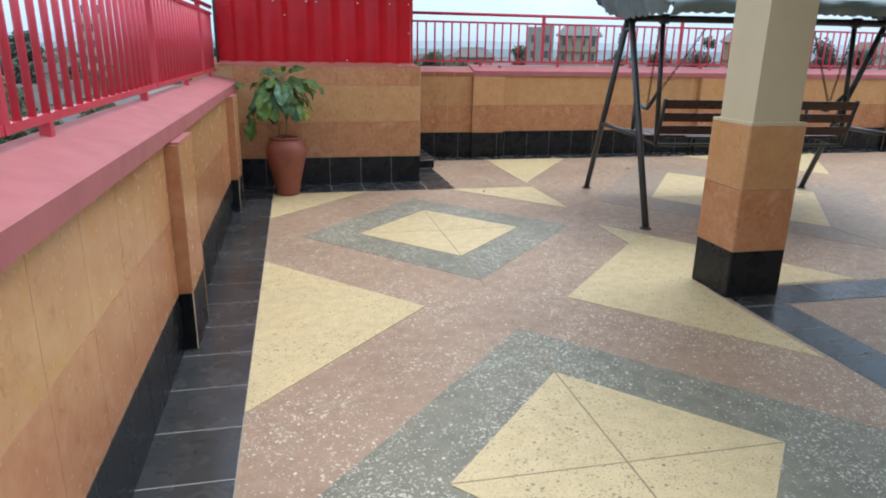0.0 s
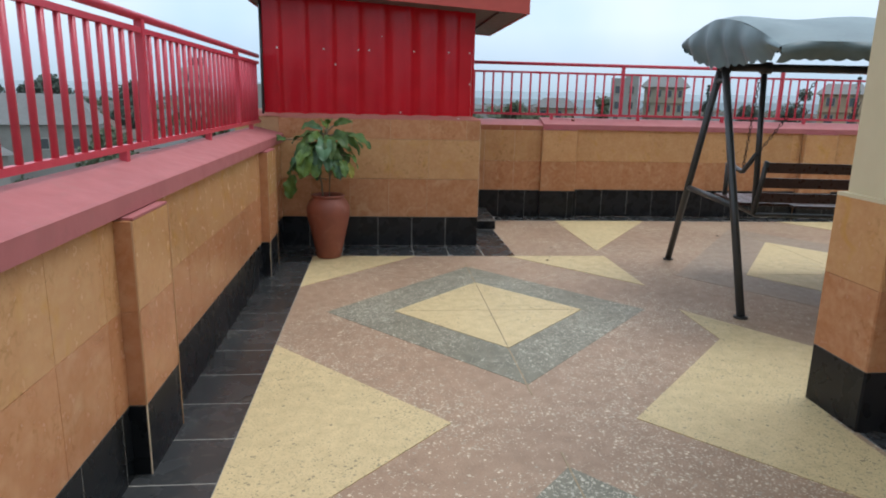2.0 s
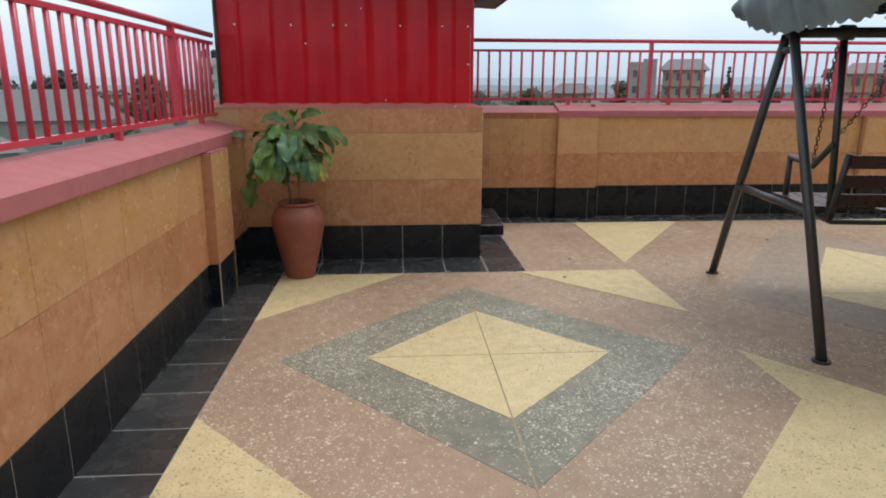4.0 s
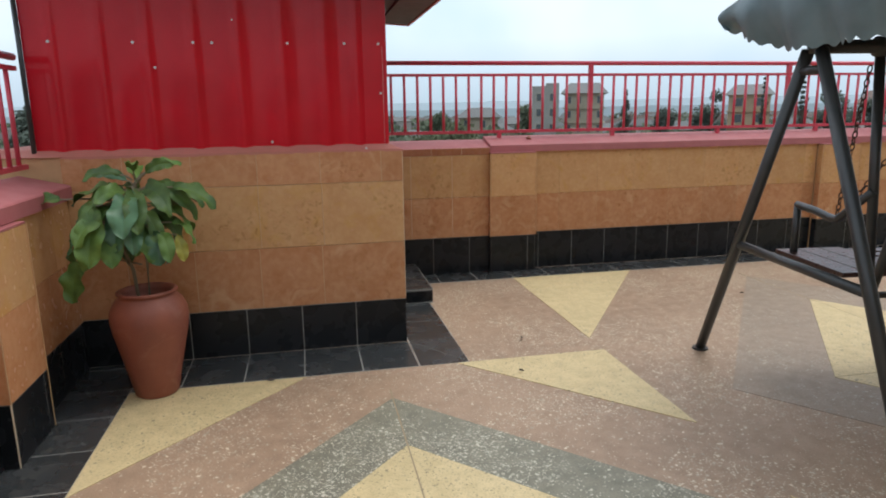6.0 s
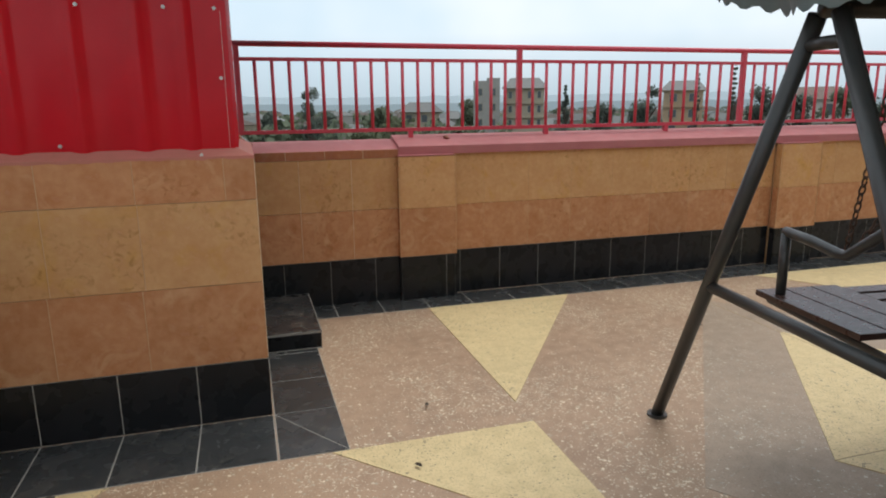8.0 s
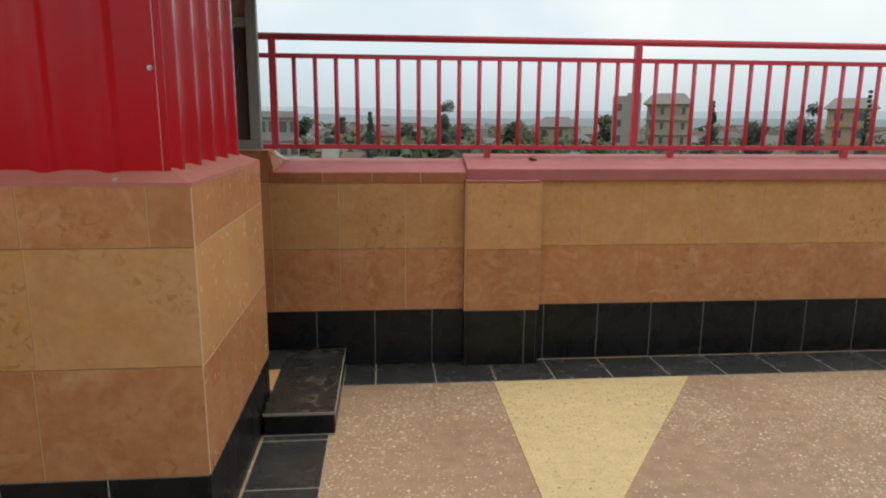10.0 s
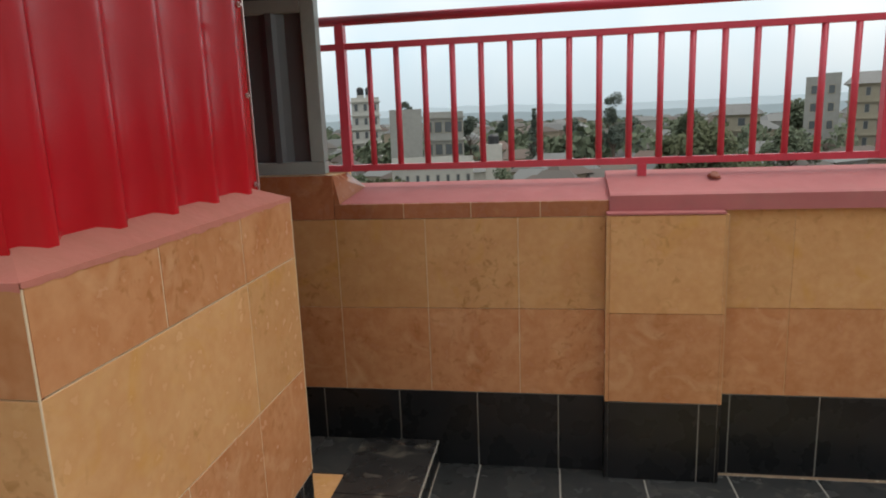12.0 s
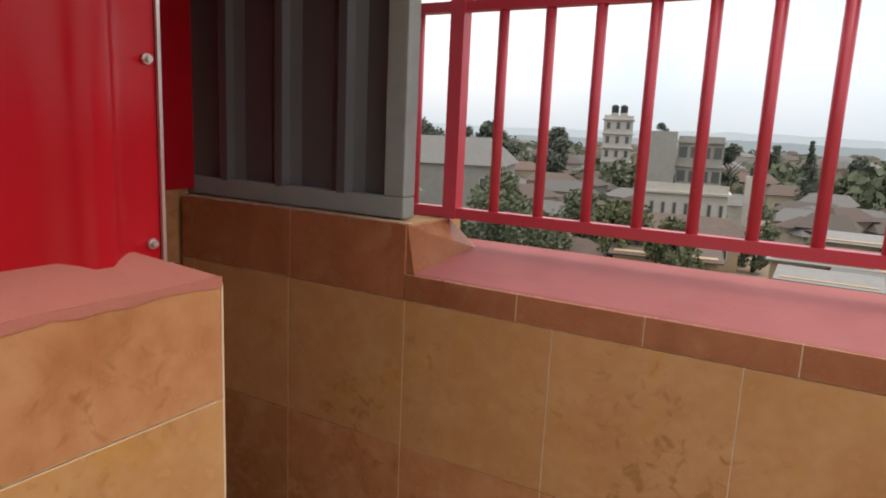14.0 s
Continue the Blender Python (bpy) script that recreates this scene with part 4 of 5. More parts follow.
for side in (0, 1):
    for i in range(3):
        a0 = A0 - 0.06 + i * 0.135 if side == 0 else A1 + 0.06 - (i + 1) * 0.135
        board(a0, a0 + 0.128, 0.02, 0.62, SEAT + 0.020, SEAT + 0.046, "seat_board")
for i in range(6):
    board(A0 + 0.36, A1 - 0.36, 0.52 - i * 0.112, 0.605 - i * 0.112, SEAT + 0.016, SEAT + 0.038, "seat_slat")
for i in range(3):
    z0 = SEAT + 0.075 + i * 0.125
    board(A0 + 0.015, A1 - 0.015, -0.135 - (z0 - SEAT) * 0.30, -0.113 - (z0 - SEAT) * 0.30, z0, z0 + 0.085, "back_slat", 0.30)


def chain(p, q, links):
    p, q = Vector(p), Vector(q)
    d = (q - p).normalized()
    turn = d.to_track_quat("Z", "Y").to_matrix()
    step_len = (q - p).length / links
    bm = bmesh.new()
    for i in range(links):
        c = p + d * (step_len * (i + 0.5))
        spin = Matrix.Rotation(radians(90) * (i % 2), 3, "Z")
        ring_pts = [c + turn @ (spin @ Vector((0.011 * math.cos(t), 0, step_len * 0.62 * math.sin(t)))) for t in [j * math.pi / 4 for j in range(9)]]
        join(bm, bent(ring_pts, 0.0038, 5))
    return bm


RUSTY = material("rusty_chain", (0.10, 0.055, 0.035), 0.6, metal=0.4, second=(0.05, 0.035, 0.03))
for a, s in ((A0, 1), (A1, -1)):
    part("chain", chain(sw(a - 0.02 * s, 0.05, APEX - 0.04), sw(a, 0.20, 0.985), 24), RUSTY, swing, "rusty steel chain")
    part("chain", chain(sw(a + 0.42 * s, 0.0, APEX - 0.04), sw(a, 0.17, 0.985), 28), RUSTY, swing, "rusty steel chain")

# canopy: sagging top with pleated valance
canopy = bmesh.new()
CA0, CA1 = -0.12, SPAN + 0.14


def canopy_point(u, v):
    """u along the beam 0..1, v back to front -1..1."""
    a = CA0 + (CA1 - CA0) * u
    b = -0.28 + v * 0.97
    z = 2.205 - 0.105 * (max(0.0, b + 0.05) / 0.74) ** 1.4 - 0.205 * (max(0.0, -0.05 - b) / 0.98) ** 1.6
    z += -0.022 * (1 - math.cos(6 * math.pi * u)) * (1 - abs(v)) * 0.6
    end = min(u, 1 - u)
    if end < 0.05:
        z -= 0.030 * (1 - end / 0.05) ** 1.5
    return a, b, z


def hem(b):
    """Height of the ragged hem on the end flaps."""
    return 1.828 + (max(0.0, b - 0.12) * 0.27 if b > 0 else max(0.0, -b - 0.90) * 0.25)


NU, NV = 48, 28
grid = []
for i in range(NU + 1):
    row = []
    for j in range(NV + 1):
        a, b, z = canopy_point(i / NU, -1 + 2 * j / NV)
        row.append(canopy.verts.new(sw(a, b, z + 0.008 * noise.noise((a * 3, b * 3, 0)))))
    grid.append(row)
for i in range(NU):
    for j in range(NV):
        canopy.faces.new((grid[i][j], grid[i + 1][j], grid[i + 1][j + 1], grid[i][j + 1]))
top = part("canopy", canopy, CANVAS, swing, "sagging grey canvas canopy", smooth=True)


def valance(path, drop, scallop):
    """Pleated cloth hung from a row of (a, b, z, out_a, out_b)."""
    bm = bmesh.new()
    prev = None
    for i, (a, b, z, oa, ob) in enumerate(path):
        fold = 0.034 * math.sin(i * 0.33 + 1.5 * noise.noise((i * 0.05, 4.0, 0))) + 0.03 * noise.noise((i * 0.13, 2.0, 0))
        col = []
        for s in range(7):
            t = s / 6
            zz = z - drop(a, b, z) * t - (scallop * abs(math.sin(i * 0.75)) if s == 6 else 0)
            out = fold * t ** 0.7 + 0.035 * math.sin(t * math.pi) - 0.05 * t
            col.append(bm.verts.new(sw(a + oa * out, b + ob * out, zz)))
        if prev:
            for x, y in zip(range(6), range(1, 7)):
                bm.faces.new((prev[x], prev[y], col[y], col[x]))
        prev = col
    return bm


for e in (0, 1):
    pts = []
    for j in range(97):
        v = -1 + 2 * j / 96
        a, b, z = canopy_point(e, v)
        pts.append((a, b, z, -1 if e == 0 else 1, 0))
    part("valance", valance(pts, lambda a, b, z: max(0.05, z - hem(b)), 0.026), CANVAS, top, "pleated canvas side flap with a ragged hem", smooth=True)
for v in (-1, 1):
    pts = []
    for j in range(141):
        a, b, z = canopy_point(j / 140, v)
        pts.append((a, b, z, 0, v))
    part("valance", valance(pts, lambda a, b, z: 0.10, 0.015), CANVAS, top, "pleated canvas side flap with a ragged hem", smooth=True)
for b, z in ((-1.20, 1.885), (0.64, 2.035)):
    part("canopy_rod", tube(sw(CA0 + 0.10, b, z), sw(CA1 - 0.10, b, z), 0.013, 8), STEEL, swing, smooth=True)
for a in (0.05, SPAN - 0.05):
    part("canopy_rib", bent((sw(a, 0.62, 2.03), sw(a, 0.35, 2.09), sw(a, 0, 2.15), sw(a, -0.5, 2.10), sw(a, -1.18, 1.88)), 0.013), STEEL, swing, smooth=True)
    part("canopy_stay", tube(sw(a, 0, APEX), sw(a, 0, 2.13), 0.016, 8), STEEL, swing, smooth=True)

# ---- ground and distance, in metres ----
GZ = -11.0
EYE_AT = Vector((1.7, 5.2, 1.3))
GROUND = material("far_ground", (0.16, 0.14, 0.095), 0.95, second=(0.06, 0.085, 0.04), grain=0.08, stain=0.02, amount=1.0, bump=0)
lone("ground", prism([(4500 * math.cos(i * math.pi / 24), 4500 * math.sin(i * math.pi / 24)) for i in range(48)], GZ - 1, GZ),
     GROUND, (0, 0, GZ), "dry brown earth and scrub round the town", kind="structure", k=1.0)


def spot(az, dist, z=GZ):
    return Vector((EYE_AT.x + dist * math.sin(radians(az)), EYE_AT.y + dist * math.cos(radians(az)), z))


def height(elev, dist):
    return EYE_AT.z + dist * math.tan(radians(elev)) - GZ


# Air haze put into one flat colour, which also glows by itself.
def haze_glow_material(name, colour, glow):
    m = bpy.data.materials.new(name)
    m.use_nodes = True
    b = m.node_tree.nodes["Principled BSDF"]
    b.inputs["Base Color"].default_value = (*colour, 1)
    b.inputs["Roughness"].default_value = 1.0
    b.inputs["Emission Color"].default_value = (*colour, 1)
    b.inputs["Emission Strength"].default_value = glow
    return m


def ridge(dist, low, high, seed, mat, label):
    """A backdrop sheet for the far skyline beyond the town; mat brings its haze colour."""
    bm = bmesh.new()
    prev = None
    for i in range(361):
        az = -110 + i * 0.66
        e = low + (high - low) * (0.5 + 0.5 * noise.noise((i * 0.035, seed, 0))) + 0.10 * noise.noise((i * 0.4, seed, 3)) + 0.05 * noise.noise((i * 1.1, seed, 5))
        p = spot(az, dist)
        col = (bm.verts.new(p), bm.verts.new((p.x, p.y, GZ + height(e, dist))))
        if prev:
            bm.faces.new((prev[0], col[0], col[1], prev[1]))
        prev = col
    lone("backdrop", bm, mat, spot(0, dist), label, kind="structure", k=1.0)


# Haze is painted here: both skylines are tinted and glow to meet the sky.
ridge(3000, 0.40, 1.05, 4.0, haze_glow_material("far_haze", (0.42, 0.49, 0.535), 0.42), "glowing backdrop of pale blue hills with haze in its colour")
ridge(620, -0.25, 0.50, 9.0, haze_glow_material("near_haze", (0.30, 0.36, 0.39), 0.34), "glowing backdrop of a grey-blue wooded plain with haze in its colour")

PLASTER = [material("town_cream", (0.40, 0.35, 0.26), 0.9, grain=1.5, stain=0.3, bump=0), material("town_grey", (0.33, 0.32, 0.29), 0.9, grain=1.5, stain=0.3, bump=0),
           material("town_white", (0.50, 0.48, 0.43), 0.9, grain=1.5, stain=0.3, bump=0), material("town_ochre", (0.42, 0.31, 0.20), 0.9, grain=1.5, stain=0.3, bump=0)]
ROOFS = [material("roof_brick_red", (0.125, 0.080, 0.062), 0.7, grain=2, stain=0.4, bump=0), material("roof_grey_iron", (0.135, 0.135, 0.128), 0.6, grain=2, stain=0.4, bump=0),
         material("roof_rust", (0.115, 0.085, 0.068), 0.8, grain=2, stain=0.4, bump=0), material("roof_pale", (0.23, 0.232, 0.225), 0.7, grain=2, stain=0.4, bump=0)]
# Panes, green and dark crowns are lightened: distance haze put into their colour.
PANE = material("hazed_pane", (0.10, 0.11, 0.115), 0.2, bump=0)
TANK = material("black_tank", (0.02, 0.02, 0.022), 0.5, bump=0)
CROWN = [material("hazed_crown_green", (0.105, 0.125, 0.070), 0.8, second=(0.065, 0.085, 0.050), grain=1.2, stain=0.3, amount=1.0, bump=0),
         material("hazed_crown_dark", (0.085, 0.105, 0.078), 0.85, second=(0.058, 0.075, 0.058), grain=1.2, stain=0.3, amount=1.0, bump=0),
         material("crown_olive", (0.085, 0.095, 0.040), 0.85, second=(0.05, 0.06, 0.028), grain=1.2, stain=0.3, amount=1.0, bump=0)]
TRUNK = material("grey_bark", (0.10, 0.075, 0.055), 0.9, bump=0)


def turned(bm, centre, az):
    """Turns bm about an upright axis so that its front faces the terrace."""
    bmesh.ops.rotate(bm, verts=bm.verts, cent=centre, matrix=Matrix.Rotation(radians(-az), 3, "Z"))
    return bm


def gable(c, w, d, z0, z1, over=0.5):
    bm = bmesh.new()
    v = [bm.verts.new((c.x + x, c.y + y, z)) for x, y, z in ((-w / 2 - over, -d / 2 - over, z0), (w / 2 + over, -d / 2 - over, z0), (w / 2 + over, d / 2 + over, z0),
                                                             (-w / 2 - over, d / 2 + over, z0), (-w / 2 + w * 0.12, 0, z1), (w / 2 - w * 0.12, 0, z1))]
    for f in ((0, 1, 5, 4), (1, 2, 5), (2, 3, 4, 5), (3, 0, 4), (3, 2, 1, 0)):
        bm.faces.new([v[i] for i in f])
    return bm


def house(az, dist, w, d, wall_h, roof_h, plaster, roof, twist=0, label="low plastered house with a hipped roof"):
    c = spot(az, dist)
    h = thing("house", c, label, "house", "houses of the town", k=1.0)
    t = az + twist
    part("wall", turned(box(c.x - w / 2, c.x + w / 2, c.y - d / 2, c.y + d / 2, GZ, GZ + wall_h), c, t), plaster, h)
    part("roof", turned(gable(c, w, d, GZ + wall_h, GZ + wall_h + roof_h), c, t), roof, h)
    n = max(2, int(w / 3.2))
    for i in range(n):
        x = c.x - w / 2 + (i + 0.5) * w / n
        z = GZ + wall_h - 1.9
        if i == n // 2:
            part("door", turned(box(x - 0.5, x + 0.5, c.y - d / 2 - 0.05, c.y - d / 2 + 0.02, GZ, GZ + 2.1), c, t), ROOFS[2], h)
        else:
            wn_ = part("window", turned(box(x - 0.7, x + 0.7, c.y - d / 2 - 0.06, c.y - d / 2 + 0.02, z - 0.6, z + 0.6), c, t), PLASTER[2], h)
            part("pane", turned(box(x - 0.6, x + 0.6, c.y - d / 2 - 0.08, c.y - d / 2 - 0.061, z - 0.5, z + 0.5), c, t), PANE, wn_)
    return h


def block(az, dist, w, d, storeys, top, plaster, label, twist=0, tanks=0, roofed=None, slabs=True, open_frame=False, cols=0, blank=False, stair=0.0):
    """A flat building of several storeys, with windows, slab edges, tanks or a hipped roof."""
    c = spot(az, dist)
    b = thing("apartment_building", c, label, "building", k=1.0)
    t = az + twist
    sh = top / storeys
    part("wall", turned(box(c.x - w / 2, c.x + w / 2, c.y - d / 2, c.y + d / 2, GZ, GZ + top), c, t), plaster, b)
    n = cols or max(2, int(w / 3.4))
    for s in range(storeys):
        z = GZ + s * sh
        if slabs:
            part("slab_edge", turned(box(c.x - w / 2 - 0.35, c.x + w / 2 + 0.35, c.y - d / 2 - 0.5, c.y + d / 2 + 0.3, z + sh - 0.28, z + sh), c, t), plaster, b)
        for i in range(0 if blank else n):
            x = c.x - w / 2 + (i + 0.5) * w / n
            ww = w / n * (0.40 if open_frame else 0.20)
            q = part("window", turned(box(x - ww, x + ww, c.y - d / 2 - 0.08, c.y - d / 2 + 0.02, z + sh * 0.28, z + sh * 0.80), c, t), PLASTER[1] if plaster != PLASTER[1] else PLASTER[0], b)
            part("pane", turned(box(x - ww + 0.1, x + ww - 0.1, c.y - d / 2 - 0.11, c.y - d / 2 - 0.081, z + sh * 0.28 + 0.1, z + sh * 0.80 - 0.1), c, t), PANE, q)
    if roofed:
        part("roof", turned(gable(c, w, d, GZ + top, GZ + top + 2.4, 0.9), c, t), roofed, b)
    else:
        part("parapet", turned(box(c.x - w / 2, c.x + w / 2, c.y - d / 2, c.y - d / 2 + 0.25, GZ + top, GZ + top + 0.9), c, t), plaster, b)
    if stair:
        part("stair_tower", turned(box(c.x, c.x + w / 2, c.y - d / 2 + 0.02, c.y + d / 2, GZ + top, GZ + top + stair), c, t), plaster, b, "raised stair tower of bare concrete")
    for i in range(tanks):
        p = c + Vector(((i - (tanks - 1) / 2) * 2.2, 0, 0))
        part("tank_stand", turned(box(p.x - 0.9, p.x + 0.9, p.y - 0.9, p.y + 0.9, GZ + top, GZ + top + 1.6), c, t), plaster, b)
        part("water_tank", turned(lathe([(0.85, 0), (0.9, 0.1), (0.9, 1.6), (0.5, 1.95), (0.2, 2.05)], (p.x, p.y, GZ + top + 1.6), 14), c, t), TANK, b, "black plastic water tank")
    return b


def tree(az, dist, top_elev, width_deg, kind="round", mat=0, leaves=900, low=0.25, label="", seed=0):
    """Tapered trunk, limbs, and a crown of many small leaf clumps with gaps."""
    c = spot(az, dist)
    h, w = height(top_elev, dist), dist * radians(width_deg)
    names = {"round": "broad dark green tree with an uneven crown", "cone": "tall narrow conifer with ragged boughs"}
    t = thing("tree", c, label or names[kind], "tree", "trees of the town", k=1.0)
    rg = random.Random(int(az * 100) + seed)
    bm = tube(c, c + Vector((0, 0, h * 0.62)), 0.028 * h, 8, 0.012 * h)
    for i in range(7):
        a, z = rg.uniform(0, 6.3), h * rg.uniform(0.3, 0.6)
        tube(c + Vector((0, 0, z)), c + Vector((math.cos(a) * w * 0.3, math.sin(a) * w * 0.3, z + h * 0.16)), 0.010 * h, 5, 0.004 * h, bm)
    part("trunk", bm, TRUNK, t)
    leaves = leaves if leaves > 2000 else int(leaves * 2.8)
    centres = []
    if kind == "round":
        for i in range(16):
            a, r = rg.uniform(0, 6.3), w * 0.36 * math.sqrt(rg.random())
            zz = rg.uniform(low + 0.10, 0.90)
            r *= 1.15 - 0.75 * max(0, zz - 0.55) / 0.4
            centres.append((c + Vector((math.cos(a) * r, math.sin(a) * r, h * zz)), w * rg.uniform(0.13, 0.22)))
    else:
        for i in range(22):
            zz = low + (0.97 - low) * i / 21
            r = w * 0.5 * (1.03 - zz) / (1.03 - low)
            for k_ in range(2):
                a = rg.uniform(0, 6.3)
                centres.append((c + Vector((math.cos(a) * r * 0.55, math.sin(a) * r * 0.55, h * zz)), max(0.25, r * 0.62)))
    verts, faces = [], []
    size = max(0.15, w * 0.054 * min(1.0, (1300 / leaves) ** 0.5))
    for i in range(leaves):
        p, r = centres[i % len(centres)]
        d = Vector((rg.gauss(0, 1), rg.gauss(0, 1), rg.gauss(0, 0.75))).normalized() * r * rg.uniform(0.45, 1.08)
        q = p + d
        q.z = min(q.z, c.z + h)
        e1 = Vector((rg.gauss(0, 1), rg.gauss(0, 1), rg.gauss(0, 1))).normalized() * size * rg.uniform(0.6, 1.3)
        e2 = e1.orthogonal().normalized() * size * rg.uniform(0.6, 1.2)
        k0 = len(verts)
        verts += [q - e1, q + e2, q + e1 * 1.1, q - e2 * 0.9]
        faces.append((k0, k0 + 1, k0 + 2, k0 + 3))
    me = bpy.data.meshes.new("crown")
    me.from_pydata([v - c for v in verts], [], faces)
    me.materials.append(CROWN[mat])
    ob = new("crown", me)
    ob.parent = t
    return t


# landmarks of the town
block(20.5, 150, 5.8, 8, 5, height(1.55, 150), PLASTER[1], "unfinished grey concrete block of five storeys", slabs=False, cols=2, stair=1.5)
block(23.75, 155, 8.6, 9, 5, height(1.25, 155), PLASTER[0], "pale five-storey building with a grey hipped roof and balconies", roofed=ROOFS[1], cols=4)
block(-15.5, 175, 7.0, 8, 5, height(1.6, 175), PLASTER[2], "white five-storey tower with black water tanks on its roof", tanks=2, cols=3)
block(-12.1, 130, 6.0, 9, 3, height(0.40, 130), PLASTER[1], "unfinished grey concrete building with a blank side", slabs=False, blank=True)
block(-8.9, 131, 7.6, 9, 3, height(0.1, 131), PLASTER[1], "open concrete frame of an unfinished building", open_frame=True, cols=4)
block(36.6, 175, 9.0, 9, 4, height(0.9, 175), PLASTER[3], "brownish four-storey building with a hipped roof", roofed=ROOFS[1])
block(46.0, 150, 10.0, 9, 3, height(0.1, 150), PLASTER[2], "white three-storey building among trees", roofed=ROOFS[0])
block(14.8, 170, 8.0, 8, 3, height(-0.6, 170), PLASTER[0], "cream three-storey house with a hipped roof", roofed=ROOFS[1], twist=15)
block(-9.9, 88, 10.3, 8, 1, 6.6, PLASTER[2], "long white single-storey building with a flat roof", cols=8)
house(-9.0, 74, 10.0, 7, 3.6, 1.3, PLASTER[3], ROOFS[2], 4, "long low building with a rusty iron roof")
house(-29.6, 82, 16.0, 14, 8.8, 3.0, PLASTER[1], ROOFS[1], 12, "large grey hall with a grey iron roof")
house(-41.0, 60, 17.0, 12, 7.4, 3.0, PLASTER[1], ROOFS[1], -8, "large grey hall with a grey iron roof")
house(-52.0, 62, 14.0, 10, 6.0, 2.6, PLASTER[0], ROOFS[2], 10)
for az, dist, w, wh, rh, pl, rf, tw in ((2.4, 96, 9, 4.6, 2.5, 0, 1, 20), (5.6, 104, 9, 4.9, 2.4, 3, 2, -25), (8.6, 112, 8, 5.4, 2.5, 2, 0, 15), (11.4, 120, 9, 5.6, 2.3, 0, 0, -15),
                                      (0.4, 118, 9, 5.2, 2.2, 2, 1, 10), (-2.3, 130, 10, 5.5, 2.2, 0, 2, -10), (17.4, 128, 10, 6.0, 2.4, 2, 1, 10), (28.8, 120, 10, 6.2, 2.4, 0, 0, 25),
                                      (31.5, 140, 10, 6.8, 2.4, 3, 2, -20), (41.8, 120, 10, 6.0, 2.5, 2, 0, 15), (51.5, 120, 10, 6.0, 2.5, 0, 1, -15), (56.0, 110, 10, 6.0, 2.5, 3, 0, 10),
                                      (-20.5, 120, 10, 6.0, 2.0, 3, 2, 15), (-23.5, 140, 11, 7.0, 2.2, 0, 0, -12), (-27.0, 118, 9, 6.0, 2.2, 2, 1, 10), (-19.8, 82, 8, 4.2, 1.9, 2, 1, 30),
                                      (-33.5, 52, 8, 4.0, 1.8, 2, 0, 25), (-30.5, 47, 7, 3.6, 1.5, 0, 2, -15), (-18.2, 58, 7, 3.6, 1.8, 2, 2, 40), (-6.0, 106, 9, 5.0, 2.0, 2, 1, -8),
                                      (61.0, 100, 12, 6.0, 2.5, 0, 0, 10), (-4.8, 150, 10, 6.6, 2.4, 3, 0, 12)):
    house(az, dist, w * 0.74, w * 0.6, wh * 0.76, rh * 0.72, PLASTER[pl], ROOFS[rf], tw)
wt = spot(-4.6, 95)
tower = thing("water_tower", wt, "small white masonry tower carrying a black water tank", "water tower", k=1.0)
part("wall", turned(box(wt.x - 1.2, wt.x + 1.2, wt.y - 1.2, wt.y + 1.2, GZ, GZ + 8.4), wt, -4.6), PLASTER[2], tower)
part("water_tank", lathe([(0.78, 0), (0.82, 0.1), (0.82, 1.1), (0.45, 1.4), (0.2, 1.45)], (wt.x, wt.y, GZ + 8.4), 14), TANK, tower, "black plastic water tank")
# sheds with iron roofs near the road
for az, dist, w, d, h, rf in ((0.6, 62, 7, 4, 3.6, 3), (3.6, 66, 6, 4, 3.4, 1), (1.2, 55, 6, 3, 3.2, 3), (4.6, 57, 6, 3.5, 3.1, 1), (-0.2, 49, 6, 3, 3.0, 3), (6.8, 62, 6, 4, 3.4, 1), (9.6, 58, 7, 3.5, 3.2, 3),
                              (8.0, 70, 7, 4, 3.6, 1), (3.0, 76, 8, 4, 3.8, 3), (-10.5, 58, 8, 4, 3.4, 2), (12.8, 66, 8, 4, 3.5, 1), (16.5, 70, 8, 4, 3.4, 2)):
    c = spot(az, dist)
    s = thing("market_shed", c, "low shed with a sheet iron roof", "shed", "sheds by the road", k=1.0)
    part("wall", turned(box(c.x - w / 2, c.x + w / 2, c.y - d / 2, c.y + d / 2, GZ, GZ + h), c, az), PLASTER[3], s)
    lid = box(c.x - w / 2 - 0.4, c.x + w / 2 + 0.4, c.y - d / 2 - 0.5, c.y + d / 2 + 0.3, GZ + h, GZ + h + 0.12)
    bmesh.ops.rotate(lid, verts=lid.verts, cent=(c.x, c.y, GZ + h), matrix=Matrix.Rotation(radians(7), 3, "X"))
    part("roof", turned(lid, c, az), ROOFS[rf], s)
    part("doorway", turned(box(c.x - 0.8, c.x + 0.8, c.y - d / 2 - 0.05, c.y - d / 2 + 0.01, GZ, GZ + 2.2), c, az), PANE, s)
# dirt road
rd = bmesh.new()
prev = None
for i in range(24):
    dist = 30 + i * 9
    az = -4.9 + 3.4 * i / 23
    p, q = spot(az - 1.7 / dist * 57.3, dist, GZ + 0.03), spot(az + 1.7 / dist * 57.3, dist, GZ + 0.03)
    col = (rd.verts.new(p), rd.verts.new(q))
    if prev:
        rd.faces.new((prev[0], prev[1], col[1], col[0]))
    prev = col
lone("road", rd, material("dirt_road", (0.27, 0.21, 0.15), 0.95, grain=1, stain=0.2, bump=0), spot(-4.5, 100, GZ), "pale dirt road between the houses", kind="structure", k=1.0)
